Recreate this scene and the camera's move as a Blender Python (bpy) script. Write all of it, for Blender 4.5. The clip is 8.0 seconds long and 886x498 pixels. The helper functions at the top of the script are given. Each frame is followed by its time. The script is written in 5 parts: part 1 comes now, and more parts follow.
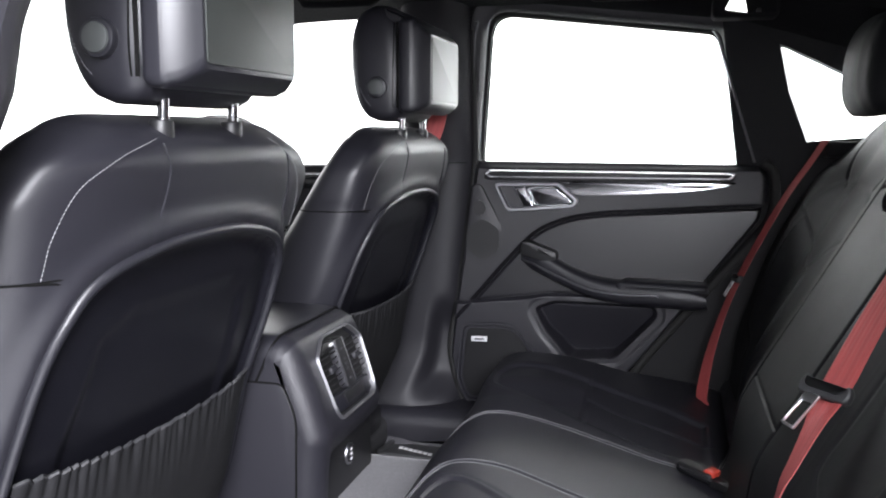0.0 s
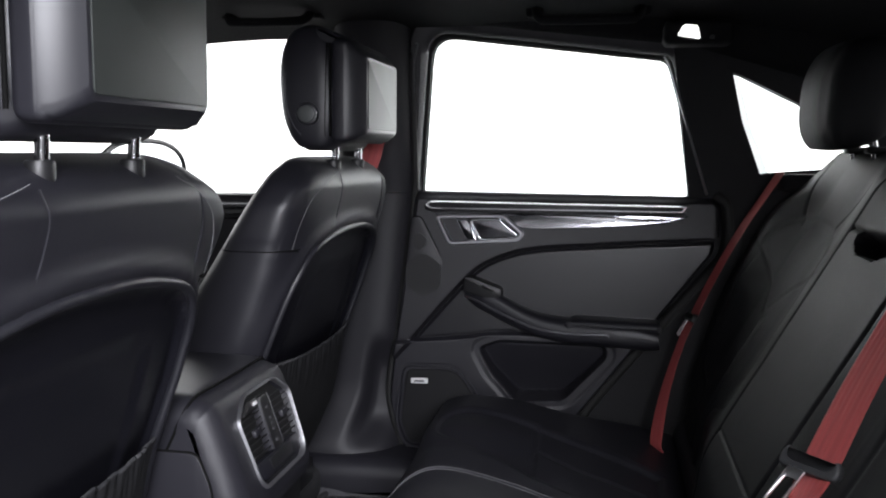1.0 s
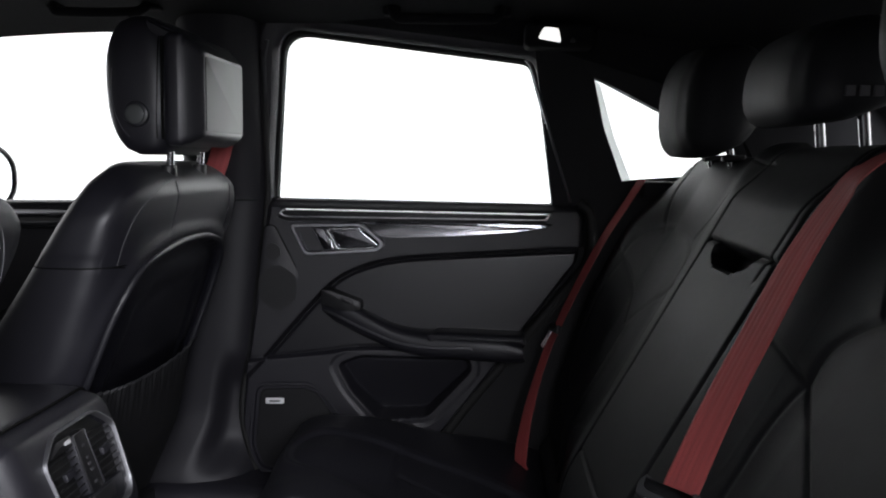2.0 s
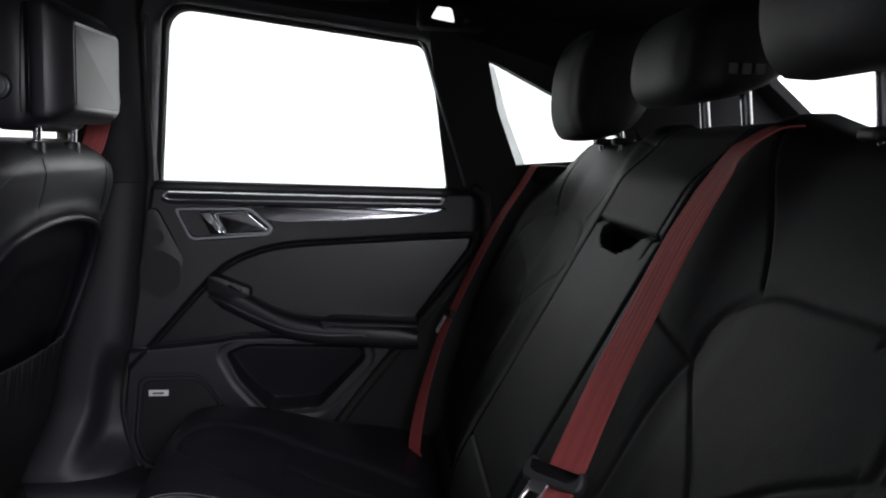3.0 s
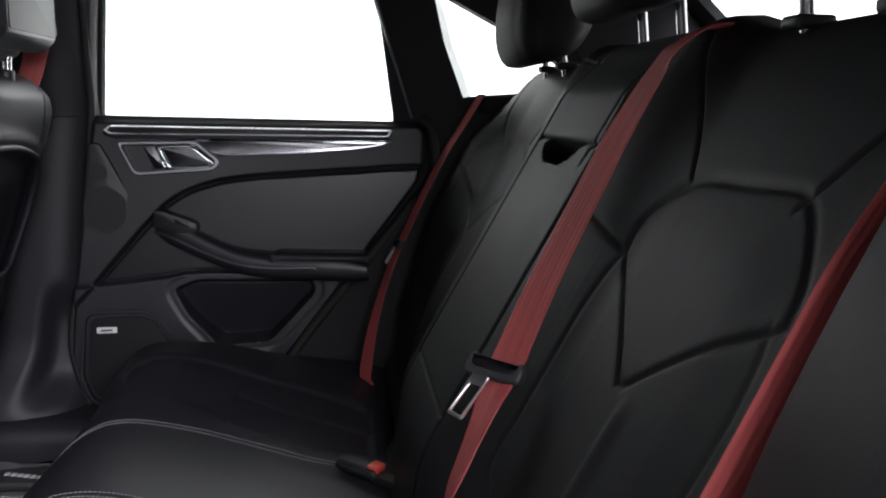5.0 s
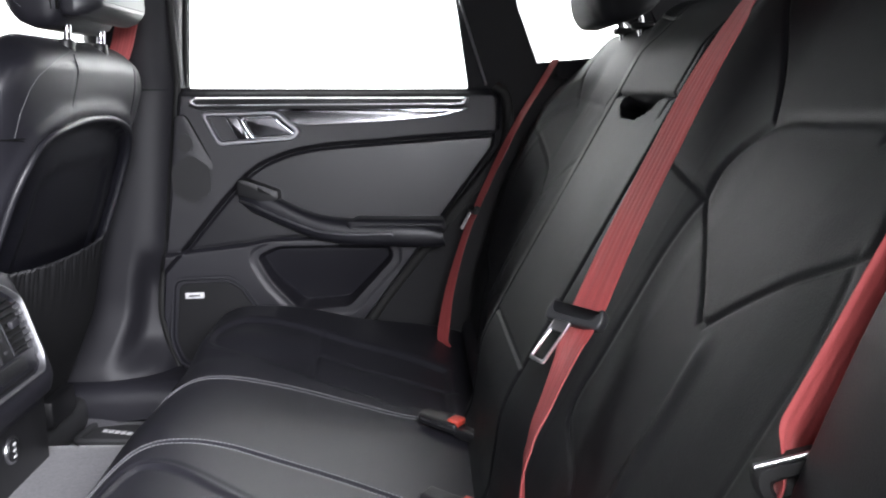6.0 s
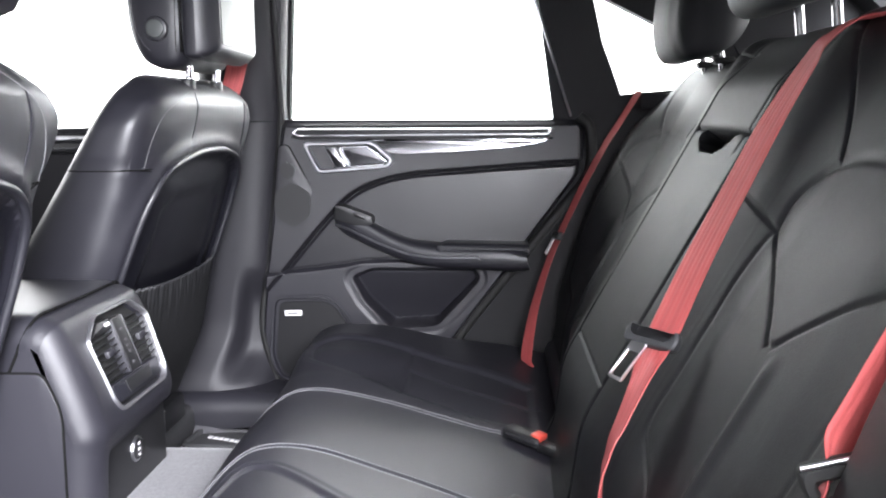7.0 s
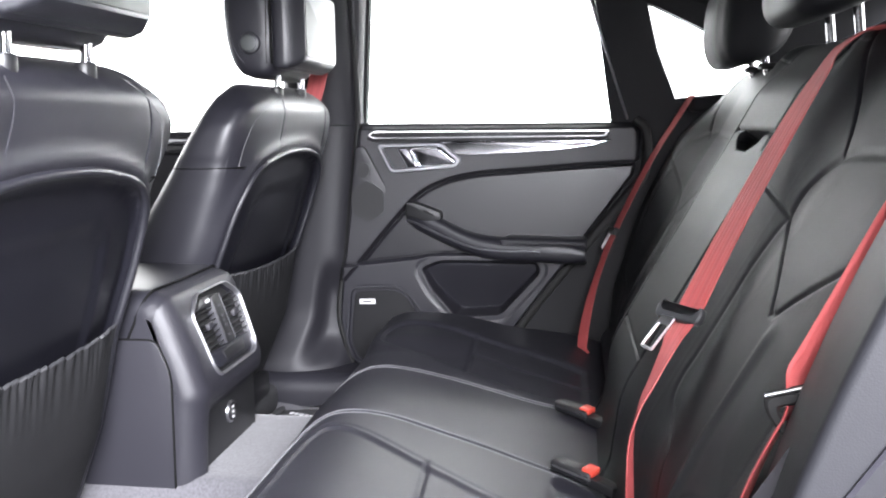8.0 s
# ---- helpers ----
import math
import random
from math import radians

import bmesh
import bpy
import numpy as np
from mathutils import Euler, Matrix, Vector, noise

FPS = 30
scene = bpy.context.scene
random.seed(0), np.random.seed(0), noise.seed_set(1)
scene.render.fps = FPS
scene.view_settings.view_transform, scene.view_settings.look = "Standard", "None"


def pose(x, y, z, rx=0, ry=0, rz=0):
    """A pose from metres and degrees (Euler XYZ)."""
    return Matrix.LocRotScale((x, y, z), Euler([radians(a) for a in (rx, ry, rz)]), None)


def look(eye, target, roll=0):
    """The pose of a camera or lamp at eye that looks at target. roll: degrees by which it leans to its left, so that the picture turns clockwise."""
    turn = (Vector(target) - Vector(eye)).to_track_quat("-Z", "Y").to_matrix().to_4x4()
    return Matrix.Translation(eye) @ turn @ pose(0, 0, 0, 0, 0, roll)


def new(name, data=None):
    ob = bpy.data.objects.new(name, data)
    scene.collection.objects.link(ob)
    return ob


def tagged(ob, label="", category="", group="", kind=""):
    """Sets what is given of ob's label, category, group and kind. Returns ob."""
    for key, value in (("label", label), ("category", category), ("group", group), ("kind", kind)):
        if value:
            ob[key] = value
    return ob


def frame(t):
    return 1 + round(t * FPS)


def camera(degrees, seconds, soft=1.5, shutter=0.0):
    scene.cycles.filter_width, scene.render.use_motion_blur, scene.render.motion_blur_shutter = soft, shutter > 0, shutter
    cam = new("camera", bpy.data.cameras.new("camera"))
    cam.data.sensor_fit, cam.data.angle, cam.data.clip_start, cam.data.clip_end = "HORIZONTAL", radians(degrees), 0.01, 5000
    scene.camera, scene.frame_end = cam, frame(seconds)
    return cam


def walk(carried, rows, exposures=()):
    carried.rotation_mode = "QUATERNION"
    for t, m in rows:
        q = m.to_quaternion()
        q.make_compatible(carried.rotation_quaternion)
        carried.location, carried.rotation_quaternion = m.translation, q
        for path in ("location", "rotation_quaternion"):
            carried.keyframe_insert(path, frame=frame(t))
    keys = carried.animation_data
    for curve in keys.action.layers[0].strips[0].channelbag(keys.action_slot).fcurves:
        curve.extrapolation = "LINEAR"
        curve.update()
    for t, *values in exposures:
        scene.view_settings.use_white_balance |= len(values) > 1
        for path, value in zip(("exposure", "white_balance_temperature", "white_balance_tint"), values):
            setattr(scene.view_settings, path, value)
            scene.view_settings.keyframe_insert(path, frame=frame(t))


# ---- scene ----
cam = camera(54.8, 8.0, soft=2.1)
PATH = [
    (0, (0.012, -0.127, 0.972), (-0.506, 1.786, 0.704), 0.1),
    (0.5, (-0.018, -0.057, 0.986), (-0.483, 1.873, 0.742), 0.3),
    (1, (-0.022, -0.002, 0.995), (-0.399, 1.949, 0.768), 0.5),
    (1.5, (0.002, 0.056, 0.993), (-0.258, 2.028, 0.783), 0.5),
    (2, (0.009, 0.096, 1.0), (-0.092, 2.081, 0.783), 0.9),
    (2.2, (0.012, 0.109, 0.995), (-0.032, 2.097, 0.781), 1.1),
    (3.5, (0.04, 0.128, 0.975), (0.223, 2.104, 0.728), 1.6),
    (4, (0.049, 0.126, 0.96), (0.273, 2.096, 0.7), 1.5),
    (4.2, (0.045, 0.123, 0.958), (0.288, 2.089, 0.685), 1.3),
    (5.3, (0.041, 0.103, 0.917), (0.248, 2.062, 0.572), 0.5),
    (5.5, (0.04, 0.101, 0.91), (0.209, 2.061, 0.55), 0.1),
    (6, (0.028, 0.083, 0.904), (0.095, 2.048, 0.537), -0.2),
    (6.5, (0.021, 0.053, 0.91), (-0.015, 2.023, 0.568), -0.4),
    (7, (0.022, 0.004, 0.921), (-0.104, 1.975, 0.606), -0.4),
    (7.5, (0.032, -0.058, 0.926), (-0.18, 1.907, 0.618), -0.4),
    (8, (0.055, -0.133, 0.919), (-0.242, 1.821, 0.616), -0.7),
]
EXPOSURES = [(0.0, 0.22), (0.5, -0.15), (1.0, -0.55), (1.5, -0.9), (2.2, -1.25), (3.5, -1.3), (4.2, -1.15), (5.3, -0.55), (6.0, 0.45), (6.5, 1.05), (7.0, 1.34), (7.5, 1.36), (8.0, 1.28)]
walk(cam, [(t, look(eye, target, roll)) for t, eye, target, roll in PATH], EXPOSURES)

# ---------------------------------------------------------------- world and light
world = bpy.data.worlds.new("studio")
scene.world = world
world.use_nodes = True
wn = world.node_tree.nodes
wn["Background"].inputs["Color"].default_value = (0.95, 0.955, 1.0, 1)
wn["Background"].inputs["Strength"].default_value = 0.31

# the studio's soft lights, high outside the open near door: one beside the door, one higher up
for size, watts, eye, aim in (((1.3, 1.7), 335.0, (0.80, -1.90, 1.90), (-0.1, 1.0, 0.65)), ((1.6, 1.6), 170.0, (0.85, -1.45, 3.20), (-0.25, 0.75, 0.70))):
    soft = bpy.data.lights.new("studio_softbox", "AREA")
    soft.shape, soft.size, soft.size_y, soft.energy, soft.color = "RECTANGLE", size[0], size[1], watts, (0.92, 0.925, 1.0)
    softbox = new("studio_softbox", soft)
    softbox.matrix_world = look(eye, aim)


# ---------------------------------------------------------------- materials
def mat(name, base, rough=0.5, metal=0.0, grain=0.0, scale=200.0, vary=0.15, bump=0.0, kind="noise", coat=0.0, spec=0.5, sheen=0.0, crease=0.0):
    """A principled material with colour variation at two scales and fine relief."""
    m = bpy.data.materials.new(name)
    m.use_nodes = True
    nt = m.node_tree
    n, l = nt.nodes, nt.links
    b = n["Principled BSDF"]
    b.inputs["Roughness"].default_value = rough
    b.inputs["Metallic"].default_value = metal
    b.inputs["Coat Weight"].default_value = coat
    b.inputs["Specular IOR Level"].default_value = spec
    b.inputs["Sheen Weight"].default_value = sheen
    tc = n.new("ShaderNodeTexCoord")
    big = n.new("ShaderNodeTexNoise")
    big.inputs["Scale"].default_value = 7.0
    big.inputs["Detail"].default_value = 3.5
    l.new(tc.outputs["Object"], big.inputs["Vector"])
    if kind == "cells":
        fine = n.new("ShaderNodeTexVoronoi")
        fine.inputs["Scale"].default_value = scale
        fine_out = fine.outputs["Distance"]
    elif kind == "ribs":
        fine = n.new("ShaderNodeTexWave")
        fine.inputs["Scale"].default_value = scale
        fine.inputs["Distortion"].default_value = 0.6
        fine_out = fine.outputs["Fac"]
    else:
        fine = n.new("ShaderNodeTexNoise")
        fine.inputs["Scale"].default_value = scale
        fine.inputs["Detail"].default_value = 3.0
        fine_out = fine.outputs["Fac"]
    l.new(tc.outputs["Object"], fine.inputs["Vector"])
    lo = [c * (1 - vary) for c in base]
    hi = [min(1, c * (1 + vary)) for c in base]
    ramp = n.new("ShaderNodeMix")
    ramp.data_type = "RGBA"
    ramp.inputs[6].default_value = (*lo, 1)
    ramp.inputs[7].default_value = (*hi, 1)
    l.new(big.outputs["Fac"], ramp.inputs[0])
    out = ramp.outputs[2]
    if grain:
        g = n.new("ShaderNodeMix")
        g.data_type = "RGBA"
        g.blend_type = "MULTIPLY"
        g.inputs[0].default_value = grain
        l.new(out, g.inputs[6])
        l.new(fine_out, g.inputs[7])
        out = g.outputs[2]
    l.new(out, b.inputs["Base Color"])
    rr = n.new("ShaderNodeMapRange")
    rr.inputs["To Min"].default_value = max(0.02, rough - 0.06)
    rr.inputs["To Max"].default_value = min(1, rough + 0.06)
    l.new(big.outputs["Fac"], rr.inputs["Value"])
    l.new(rr.outputs["Result"], b.inputs["Roughness"])
    if bump:
        bp = n.new("ShaderNodeBump")
        bp.inputs["Strength"].default_value = bump
        bp.inputs["Distance"].default_value = 0.0006
        l.new(fine_out, bp.inputs["Height"])
        l.new(bp.outputs["Normal"], b.inputs["Normal"])
        if crease:
            soft_noise = n.new("ShaderNodeTexNoise")
            soft_noise.inputs["Scale"].default_value = 26.0
            soft_noise.inputs["Detail"].default_value = 2.0
            soft_noise.inputs["Distortion"].default_value = 0.6
            l.new(tc.outputs["Object"], soft_noise.inputs["Vector"])
            cp = n.new("ShaderNodeBump")
            cp.inputs["Strength"].default_value = crease
            cp.inputs["Distance"].default_value = 0.004
            l.new(soft_noise.outputs["Fac"], cp.inputs["Height"])
            l.new(cp.outputs["Normal"], bp.inputs["Normal"])
    return m


LEATHER = mat("black_leather", (0.0130, 0.0128, 0.0168), 0.42, scale=900, bump=0.12, kind="cells", vary=0.16, crease=0.03, spec=0.5)
BENCH = mat("matt_black_leather", (0.0080, 0.0083, 0.0100), 0.56, scale=800, bump=0.25, kind="cells", vary=0.16, spec=0.30, crease=0.08)
BENCH_TRIM = mat("black_side_leather", (0.0070, 0.0072, 0.0092), 0.52, scale=800, bump=0.12, kind="cells", vary=0.14, spec=0.28)
PANEL = mat("black_back_panel", (0.0060, 0.0060, 0.0086), 0.33, scale=1100, bump=0.12, kind="cells", vary=0.12, spec=0.45)
INSERT = mat("door_leather", (0.0085, 0.0083, 0.0108), 0.37, scale=900, bump=0.12, kind="cells", vary=0.10, spec=0.55)
PILLAR = mat("pillar_trim", (0.0120, 0.0116, 0.0148), 0.54, scale=1500, bump=0.25, kind="cells", vary=0.08, spec=0.4)
SHELL = mat("seat_shell_plastic", (0.013, 0.013, 0.0165), 0.38, scale=1200, bump=0.10, vary=0.10)
SOFT = mat("soft_touch_trim", (0.0120, 0.0116, 0.0148), 0.45, scale=1500, bump=0.25, kind="cells", vary=0.08)
PLASTIC = mat("grained_plastic", (0.0135, 0.0131, 0.0172), 0.43, scale=1600, bump=0.25, kind="cells", vary=0.08)
DARK = mat("dark_plastic", (0.008, 0.008, 0.009), 0.45, scale=900, bump=0.1, vary=0.1)
GLOSS = mat("piano_black", (0.010, 0.010, 0.011), 0.10, vary=0.05, coat=0.5)
RUBBER = mat("rubber_seal", (0.005, 0.005, 0.005), 0.7, scale=600, bump=0.1)
TRIM = mat("grey_trim_metal", (0.36, 0.36, 0.38), 0.36, metal=1.0, scale=900, bump=0.06, vary=0.06)
CHROME = mat("chrome", (0.86, 0.86, 0.88), 0.14, metal=1.0, vary=0.04)
SATIN = mat("satin_aluminium", (0.55, 0.55, 0.57), 0.28, metal=1.0, scale=900, bump=0.08, vary=0.06)
CARBON = mat("carbon_trim", (0.025, 0.025, 0.027), 0.14, scale=420, grain=0.5, vary=0.15, coat=0.8, kind="ribs")
HEADLINER = mat("headliner_fabric", (0.008, 0.008, 0.009), 0.95, scale=1400, bump=0.5, vary=0.12, spec=0.2)
CARPET = mat("grey_carpet", (0.105, 0.103, 0.112), 0.95, scale=260, grain=0.70, bump=1.0, vary=0.25, spec=0.1, sheen=0.2)
MAT = mat("rubber_mat", (0.035, 0.035, 0.037), 0.6, scale=700, bump=0.4, vary=0.15)
HEM = mat("elastic_hem", (0.014, 0.014, 0.016), 0.55, scale=900, bump=0.4, vary=0.12)
NET = mat("pocket_fabric", (0.007, 0.007, 0.0080), 0.75, scale=900, bump=0.5, vary=0.15, spec=0.3)
def webbing_material():
    m = mat("red_webbing", (0.44, 0.080, 0.080), 0.6, scale=900, bump=0.4, vary=0.08)
    n, l = m.node_tree.nodes, m.node_tree.links
    b = n["Principled BSDF"]
    old = b.inputs["Base Color"].links[0].from_socket
    at = n.new("ShaderNodeAttribute")
    at.attribute_name = "across"
    wave = n.new("ShaderNodeMath")
    wave.operation = "MULTIPLY"
    wave.inputs[1].default_value = 2 * math.pi * 3
    l.new(at.outputs["Fac"], wave.inputs[0])
    cos = n.new("ShaderNodeMath")
    cos.operation = "COSINE"
    l.new(wave.outputs[0], cos.inputs[0])
    rng = n.new("ShaderNodeMapRange")
    rng.inputs["From Min"].default_value, rng.inputs["From Max"].default_value = -1, 0.2
    rng.inputs["To Min"].default_value, rng.inputs["To Max"].default_value = 0.88, 1.0
    l.new(cos.outputs[0], rng.inputs["Value"])
    mix = n.new("ShaderNodeMix")
    mix.data_type, mix.blend_type = "RGBA", "MULTIPLY"
    mix.inputs[0].default_value = 1.0
    l.new(old, mix.inputs[6])
    l.new(rng.outputs["Result"], mix.inputs[7])
    l.new(mix.outputs[2], b.inputs["Base Color"])
    return m


BUTTON = mat("grey_button", (0.048, 0.052, 0.051), 0.45, scale=1200, bump=0.1, vary=0.06)
SMOKED = mat("smoked_chrome", (0.30, 0.30, 0.32), 0.22, metal=1.0, vary=0.06)
MIRROR = mat("mirror_silver", (0.92, 0.92, 0.93), 0.03, metal=1.0, vary=0.01)
POST = mat("polished_post", (0.42, 0.42, 0.43), 0.16, metal=1.0, vary=0.05)
STEEL = mat("bright_steel", (0.88, 0.88, 0.89), 0.32, metal=1.0, vary=0.04)
ALU = mat("brushed_aluminium", (0.46, 0.46, 0.48), 0.44, metal=1.0, scale=900, bump=0.06, vary=0.05)
FLAP = mat("matt_black_flap", (0.008, 0.008, 0.0115), 0.55, scale=1200, bump=0.15, vary=0.08, spec=0.25)
GRIP = mat("grey_grip_plastic", (0.030, 0.031, 0.033), 0.5, scale=1200, bump=0.15, vary=0.08)
GAP = mat("dark_gap", (0.004, 0.004, 0.004), 0.9, vary=0.05, spec=0.1)
RED = mat("red_button", (0.50, 0.055, 0.035), 0.35, vary=0.05)
THREAD = mat("grey_thread", (0.17, 0.17, 0.18), 0.7, scale=800, bump=0.3)
BELT = webbing_material()
SCREEN = mat("screen_face", (0.018, 0.021, 0.019), 0.44, vary=0.05, spec=0.36)
BLADE = mat("dark_polished_metal", (0.42, 0.42, 0.44), 0.20, metal=1.0, vary=0.10, scale=300)
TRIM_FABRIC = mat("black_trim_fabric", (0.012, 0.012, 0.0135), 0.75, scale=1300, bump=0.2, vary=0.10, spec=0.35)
GLASS_EDGE = mat("frosted_glass_edge", (0.62, 0.64, 0.64), 0.55, vary=0.05)
WHITE = mat("white_car_paint", (0.75, 0.75, 0.76), 0.2, coat=0.8, vary=0.02)
PRINT = mat("grey_print", (0.07, 0.07, 0.075), 0.5, vary=0.04)
SILVER = mat("silver_print", (0.65, 0.65, 0.66), 0.4, vary=0.04)
PAINT = mat("grey_car_paint", (0.40, 0.40, 0.42), 0.25, coat=0.8, vary=0.03)
GROUND = mat("studio_floor", (0.75, 0.75, 0.76), 0.5, vary=0.03)


def glass_material():
    m = bpy.data.materials.new("window_glass")
    m.use_nodes = True
    b = m.node_tree.nodes["Principled BSDF"]
    b.inputs["Base Color"].default_value = (0.96, 0.98, 0.97, 1)
    b.inputs["Roughness"].default_value = 0.0
    b.inputs["Transmission Weight"].default_value = 1.0
    b.inputs["IOR"].default_value = 1.1
    return m


GLASS = glass_material()
GLASS_EDGE.node_tree.nodes["Principled BSDF"].inputs["Transmission Weight"].default_value = 0.75


def glow_material():
    m = bpy.data.materials.new("lamp_lens")
    m.use_nodes = True
    b = m.node_tree.nodes["Principled BSDF"]
    b.inputs["Emission Color"].default_value = (1, 0.98, 0.95, 1)
    b.inputs["Emission Strength"].default_value = 3.0
    return m


GLOW = glow_material()


def backdrop_material():
    m = bpy.data.materials.new("white_backdrop")
    m.use_nodes = True
    b = m.node_tree.nodes["Principled BSDF"]
    b.inputs["Base Color"].default_value = (0.8, 0.8, 0.8, 1)
    b.inputs["Emission Color"].default_value = (0.98, 0.99, 1.0, 1)
    b.inputs["Emission Strength"].default_value = 3.5
    return m


BACKDROP = backdrop_material()


# ---------------------------------------------------------------- building blocks
def thing(name, label, category, group="", kind="", at=(0, 0, 0)):
    e = new(name)
    e.location = at
    e.empty_display_size = 0.05
    return tagged(e, label, category, group, kind)


def link(name, me, material, parent=None, label="", smooth=True):
    me.materials.append(material)
    if smooth:
        me.shade_smooth()
    ob = new(name, me)
    if parent is not None:
        ob.parent = parent
        if parent.parent is None:
            ob.matrix_parent_inverse = Matrix.Translation(-parent.location)
    if label:
        ob["label"] = label
    return ob


def part(name, bm, material, parent=None, label="", smooth=True, sharp=40):
    """Links a bmesh as one mesh object, under a thing or a part."""
    bmesh.ops.recalc_face_normals(bm, faces=bm.faces)
    if smooth:
        for e in bm.edges:
            e.smooth = len(e.link_faces) == 2 and e.calc_face_angle(0) < radians(sharp)
    me = bpy.data.meshes.new(name)
    bm.to_mesh(me)
    bm.free()
    return link(name, me, material, parent, label, smooth)


def grid_part(name, verts, faces, material, parent=None, label=""):
    me = bpy.data.meshes.new(name)
    me.from_pydata([tuple(v) for v in verts], [], faces)
    me.update()
    bm = bmesh.new()
    bm.from_mesh(me)
    bpy.data.meshes.remove(me)
    return part(name, bm, material, parent, label, True, 60)


def rbox(x0, x1, y0, y1, z0, z1, r=0.004, seg=2, bm=None):
    """A box with rounded edges."""
    own = bm is None
    b = bmesh.new()
    m = Matrix.Translation(((x0 + x1) / 2, (y0 + y1) / 2, (z0 + z1) / 2)) @ Matrix.Diagonal((x1 - x0, y1 - y0, z1 - z0, 1))
    bmesh.ops.create_cube(b, size=1, matrix=m)
    if r:
        bmesh.ops.bevel(b, geom=b.edges[:], offset=r, segments=seg, profile=0.5, affect="EDGES")
    if own:
        return b
    join(bm, b)
    return bm


def join(bm, other, m=None):
    me = bpy.data.meshes.new("tmp")
    other.to_mesh(me)
    other.free()
    if m is not None:
        me.transform(m)
    bm.from_mesh(me)
    bpy.data.meshes.remove(me)
    return bm


def rounded(pts, r=0.01, n=5):
    """A closed outline with its corners rounded; r may be one radius or one for each corner."""
    out = []
    k = len(pts)
    for i, p in enumerate(pts):
        ri = r[i] if isinstance(r, (list, tuple)) else r
        p = np.array(p, float)
        a, b = np.array(pts[i - 1], float) - p, np.array(pts[(i + 1) % k], float) - p
        la, lb = np.linalg.norm(a), np.linalg.norm(b)
        d = min(ri, la * 0.49, lb * 0.49)
        if d < 1e-5:
            out.append(tuple(p))
            continue
        s, e = p + a / la * d, p + b / lb * d
        for j in range(n + 1):
            t = j / n
            out.append(tuple((1 - t) ** 2 * s + 2 * t * (1 - t) * p + t * t * e))
    return out


def inset(outline, d):
    """The outline drawn in by d, mitred at its corners."""
    q = np.array([tuple(t) for t in outline], float)
    area = np.sum(q[:, 0] * np.roll(q[:, 1], -1) - np.roll(q[:, 0], -1) * q[:, 1])
    a, b = q - np.roll(q, 1, 0), np.roll(q, -1, 0) - q
    a /= np.maximum(np.linalg.norm(a, axis=1), 1e-9)[:, None]
    b /= np.maximum(np.linalg.norm(b, axis=1), 1e-9)[:, None]
    na, nb = np.stack([-a[:, 1], a[:, 0]], 1), np.stack([-b[:, 1], b[:, 0]], 1)
    n = na + nb
    n /= np.maximum(np.linalg.norm(n, axis=1), 1e-6)[:, None]
    k = 1 / np.clip(np.sum(n * na, axis=1), 0.5, 1)
    return q + n * (k * d * (1 if area > 0 else -1))[:, None]


def prism(outline, place, depth, bevel=0.0, seg=2, both=False):
    """Extrudes an outline of (u, v) from w = 0 to w = depth; place maps (u, v, w) to the world; the rim at w = depth (or both rims) is rounded."""
    steps = []
    turn = [math.pi / 2 * k / seg for k in range(seg + 1)]
    if bevel and both:
        steps += [(bevel * (1 - math.sin(a)), bevel * (1 - math.cos(a))) for a in turn]
    else:
        steps.append((0.0, 0.0))
    if bevel:
        steps += [(bevel * (1 - math.cos(a)), depth - bevel * (1 - math.sin(a))) for a in turn]
    else:
        steps.append((0.0, depth))
    bm = bmesh.new()
    rings = [[bm.verts.new(place(float(u), float(v), w)) for u, v in inset(outline, d)] for d, w in steps]
    n = len(rings[0])
    for a, b in zip(rings, rings[1:]):
        for i in range(n):
            bm.faces.new((a[i], a[(i + 1) % n], b[(i + 1) % n], b[i]))
    bm.faces.new(rings[0])
    bm.faces.new(rings[-1])
    return bm


def frame_prism(outer, inner, place, depth, bevel=0.0):
    """A ring between two outlines of equal length, extruded."""
    bm = bmesh.new()
    n = len(outer)
    rings = []
    for line, w in ((outer, 0), (outer, depth - bevel), ([tuple(np.array(o) * 0.75 + np.array(i) * 0.25) for o, i in zip(outer, inner)], depth),
                    ([tuple(np.array(o) * 0.25 + np.array(i) * 0.75) for o, i in zip(outer, inner)], depth), (inner, depth - bevel), (inner, 0)):
        rings.append([bm.verts.new(place(u, v, w)) for u, v in line])
    for a, b in zip(rings, rings[1:] + rings[:1]):
        for i in range(n):
            bm.faces.new((a[i], a[(i + 1) % n], b[(i + 1) % n], b[i]))
    return bm


def smooth_line(pts, n=8, closed=False):
    """A Catmull-Rom line through the points."""
    p = [np.array(q, float) for q in pts]
    if closed:
        p = [p[-1]] + p + [p[0], p[1]]
    else:
        p = [2 * p[0] - p[1]] + p + [2 * p[-1] - p[-2]]
    out = []
    for i in range(1, len(p) - 2):
        for j in range(n):
            t = j / n
            out.append(0.5 * (2 * p[i] + (p[i + 1] - p[i - 1]) * t + (2 * p[i - 1] - 5 * p[i] + 4 * p[i + 1] - p[i + 2]) * t * t
                              + (3 * p[i] - p[i - 1] - 3 * p[i + 1] + p[i + 2]) * t ** 3))
    if not closed:
        out.append(p[-2])
    return out


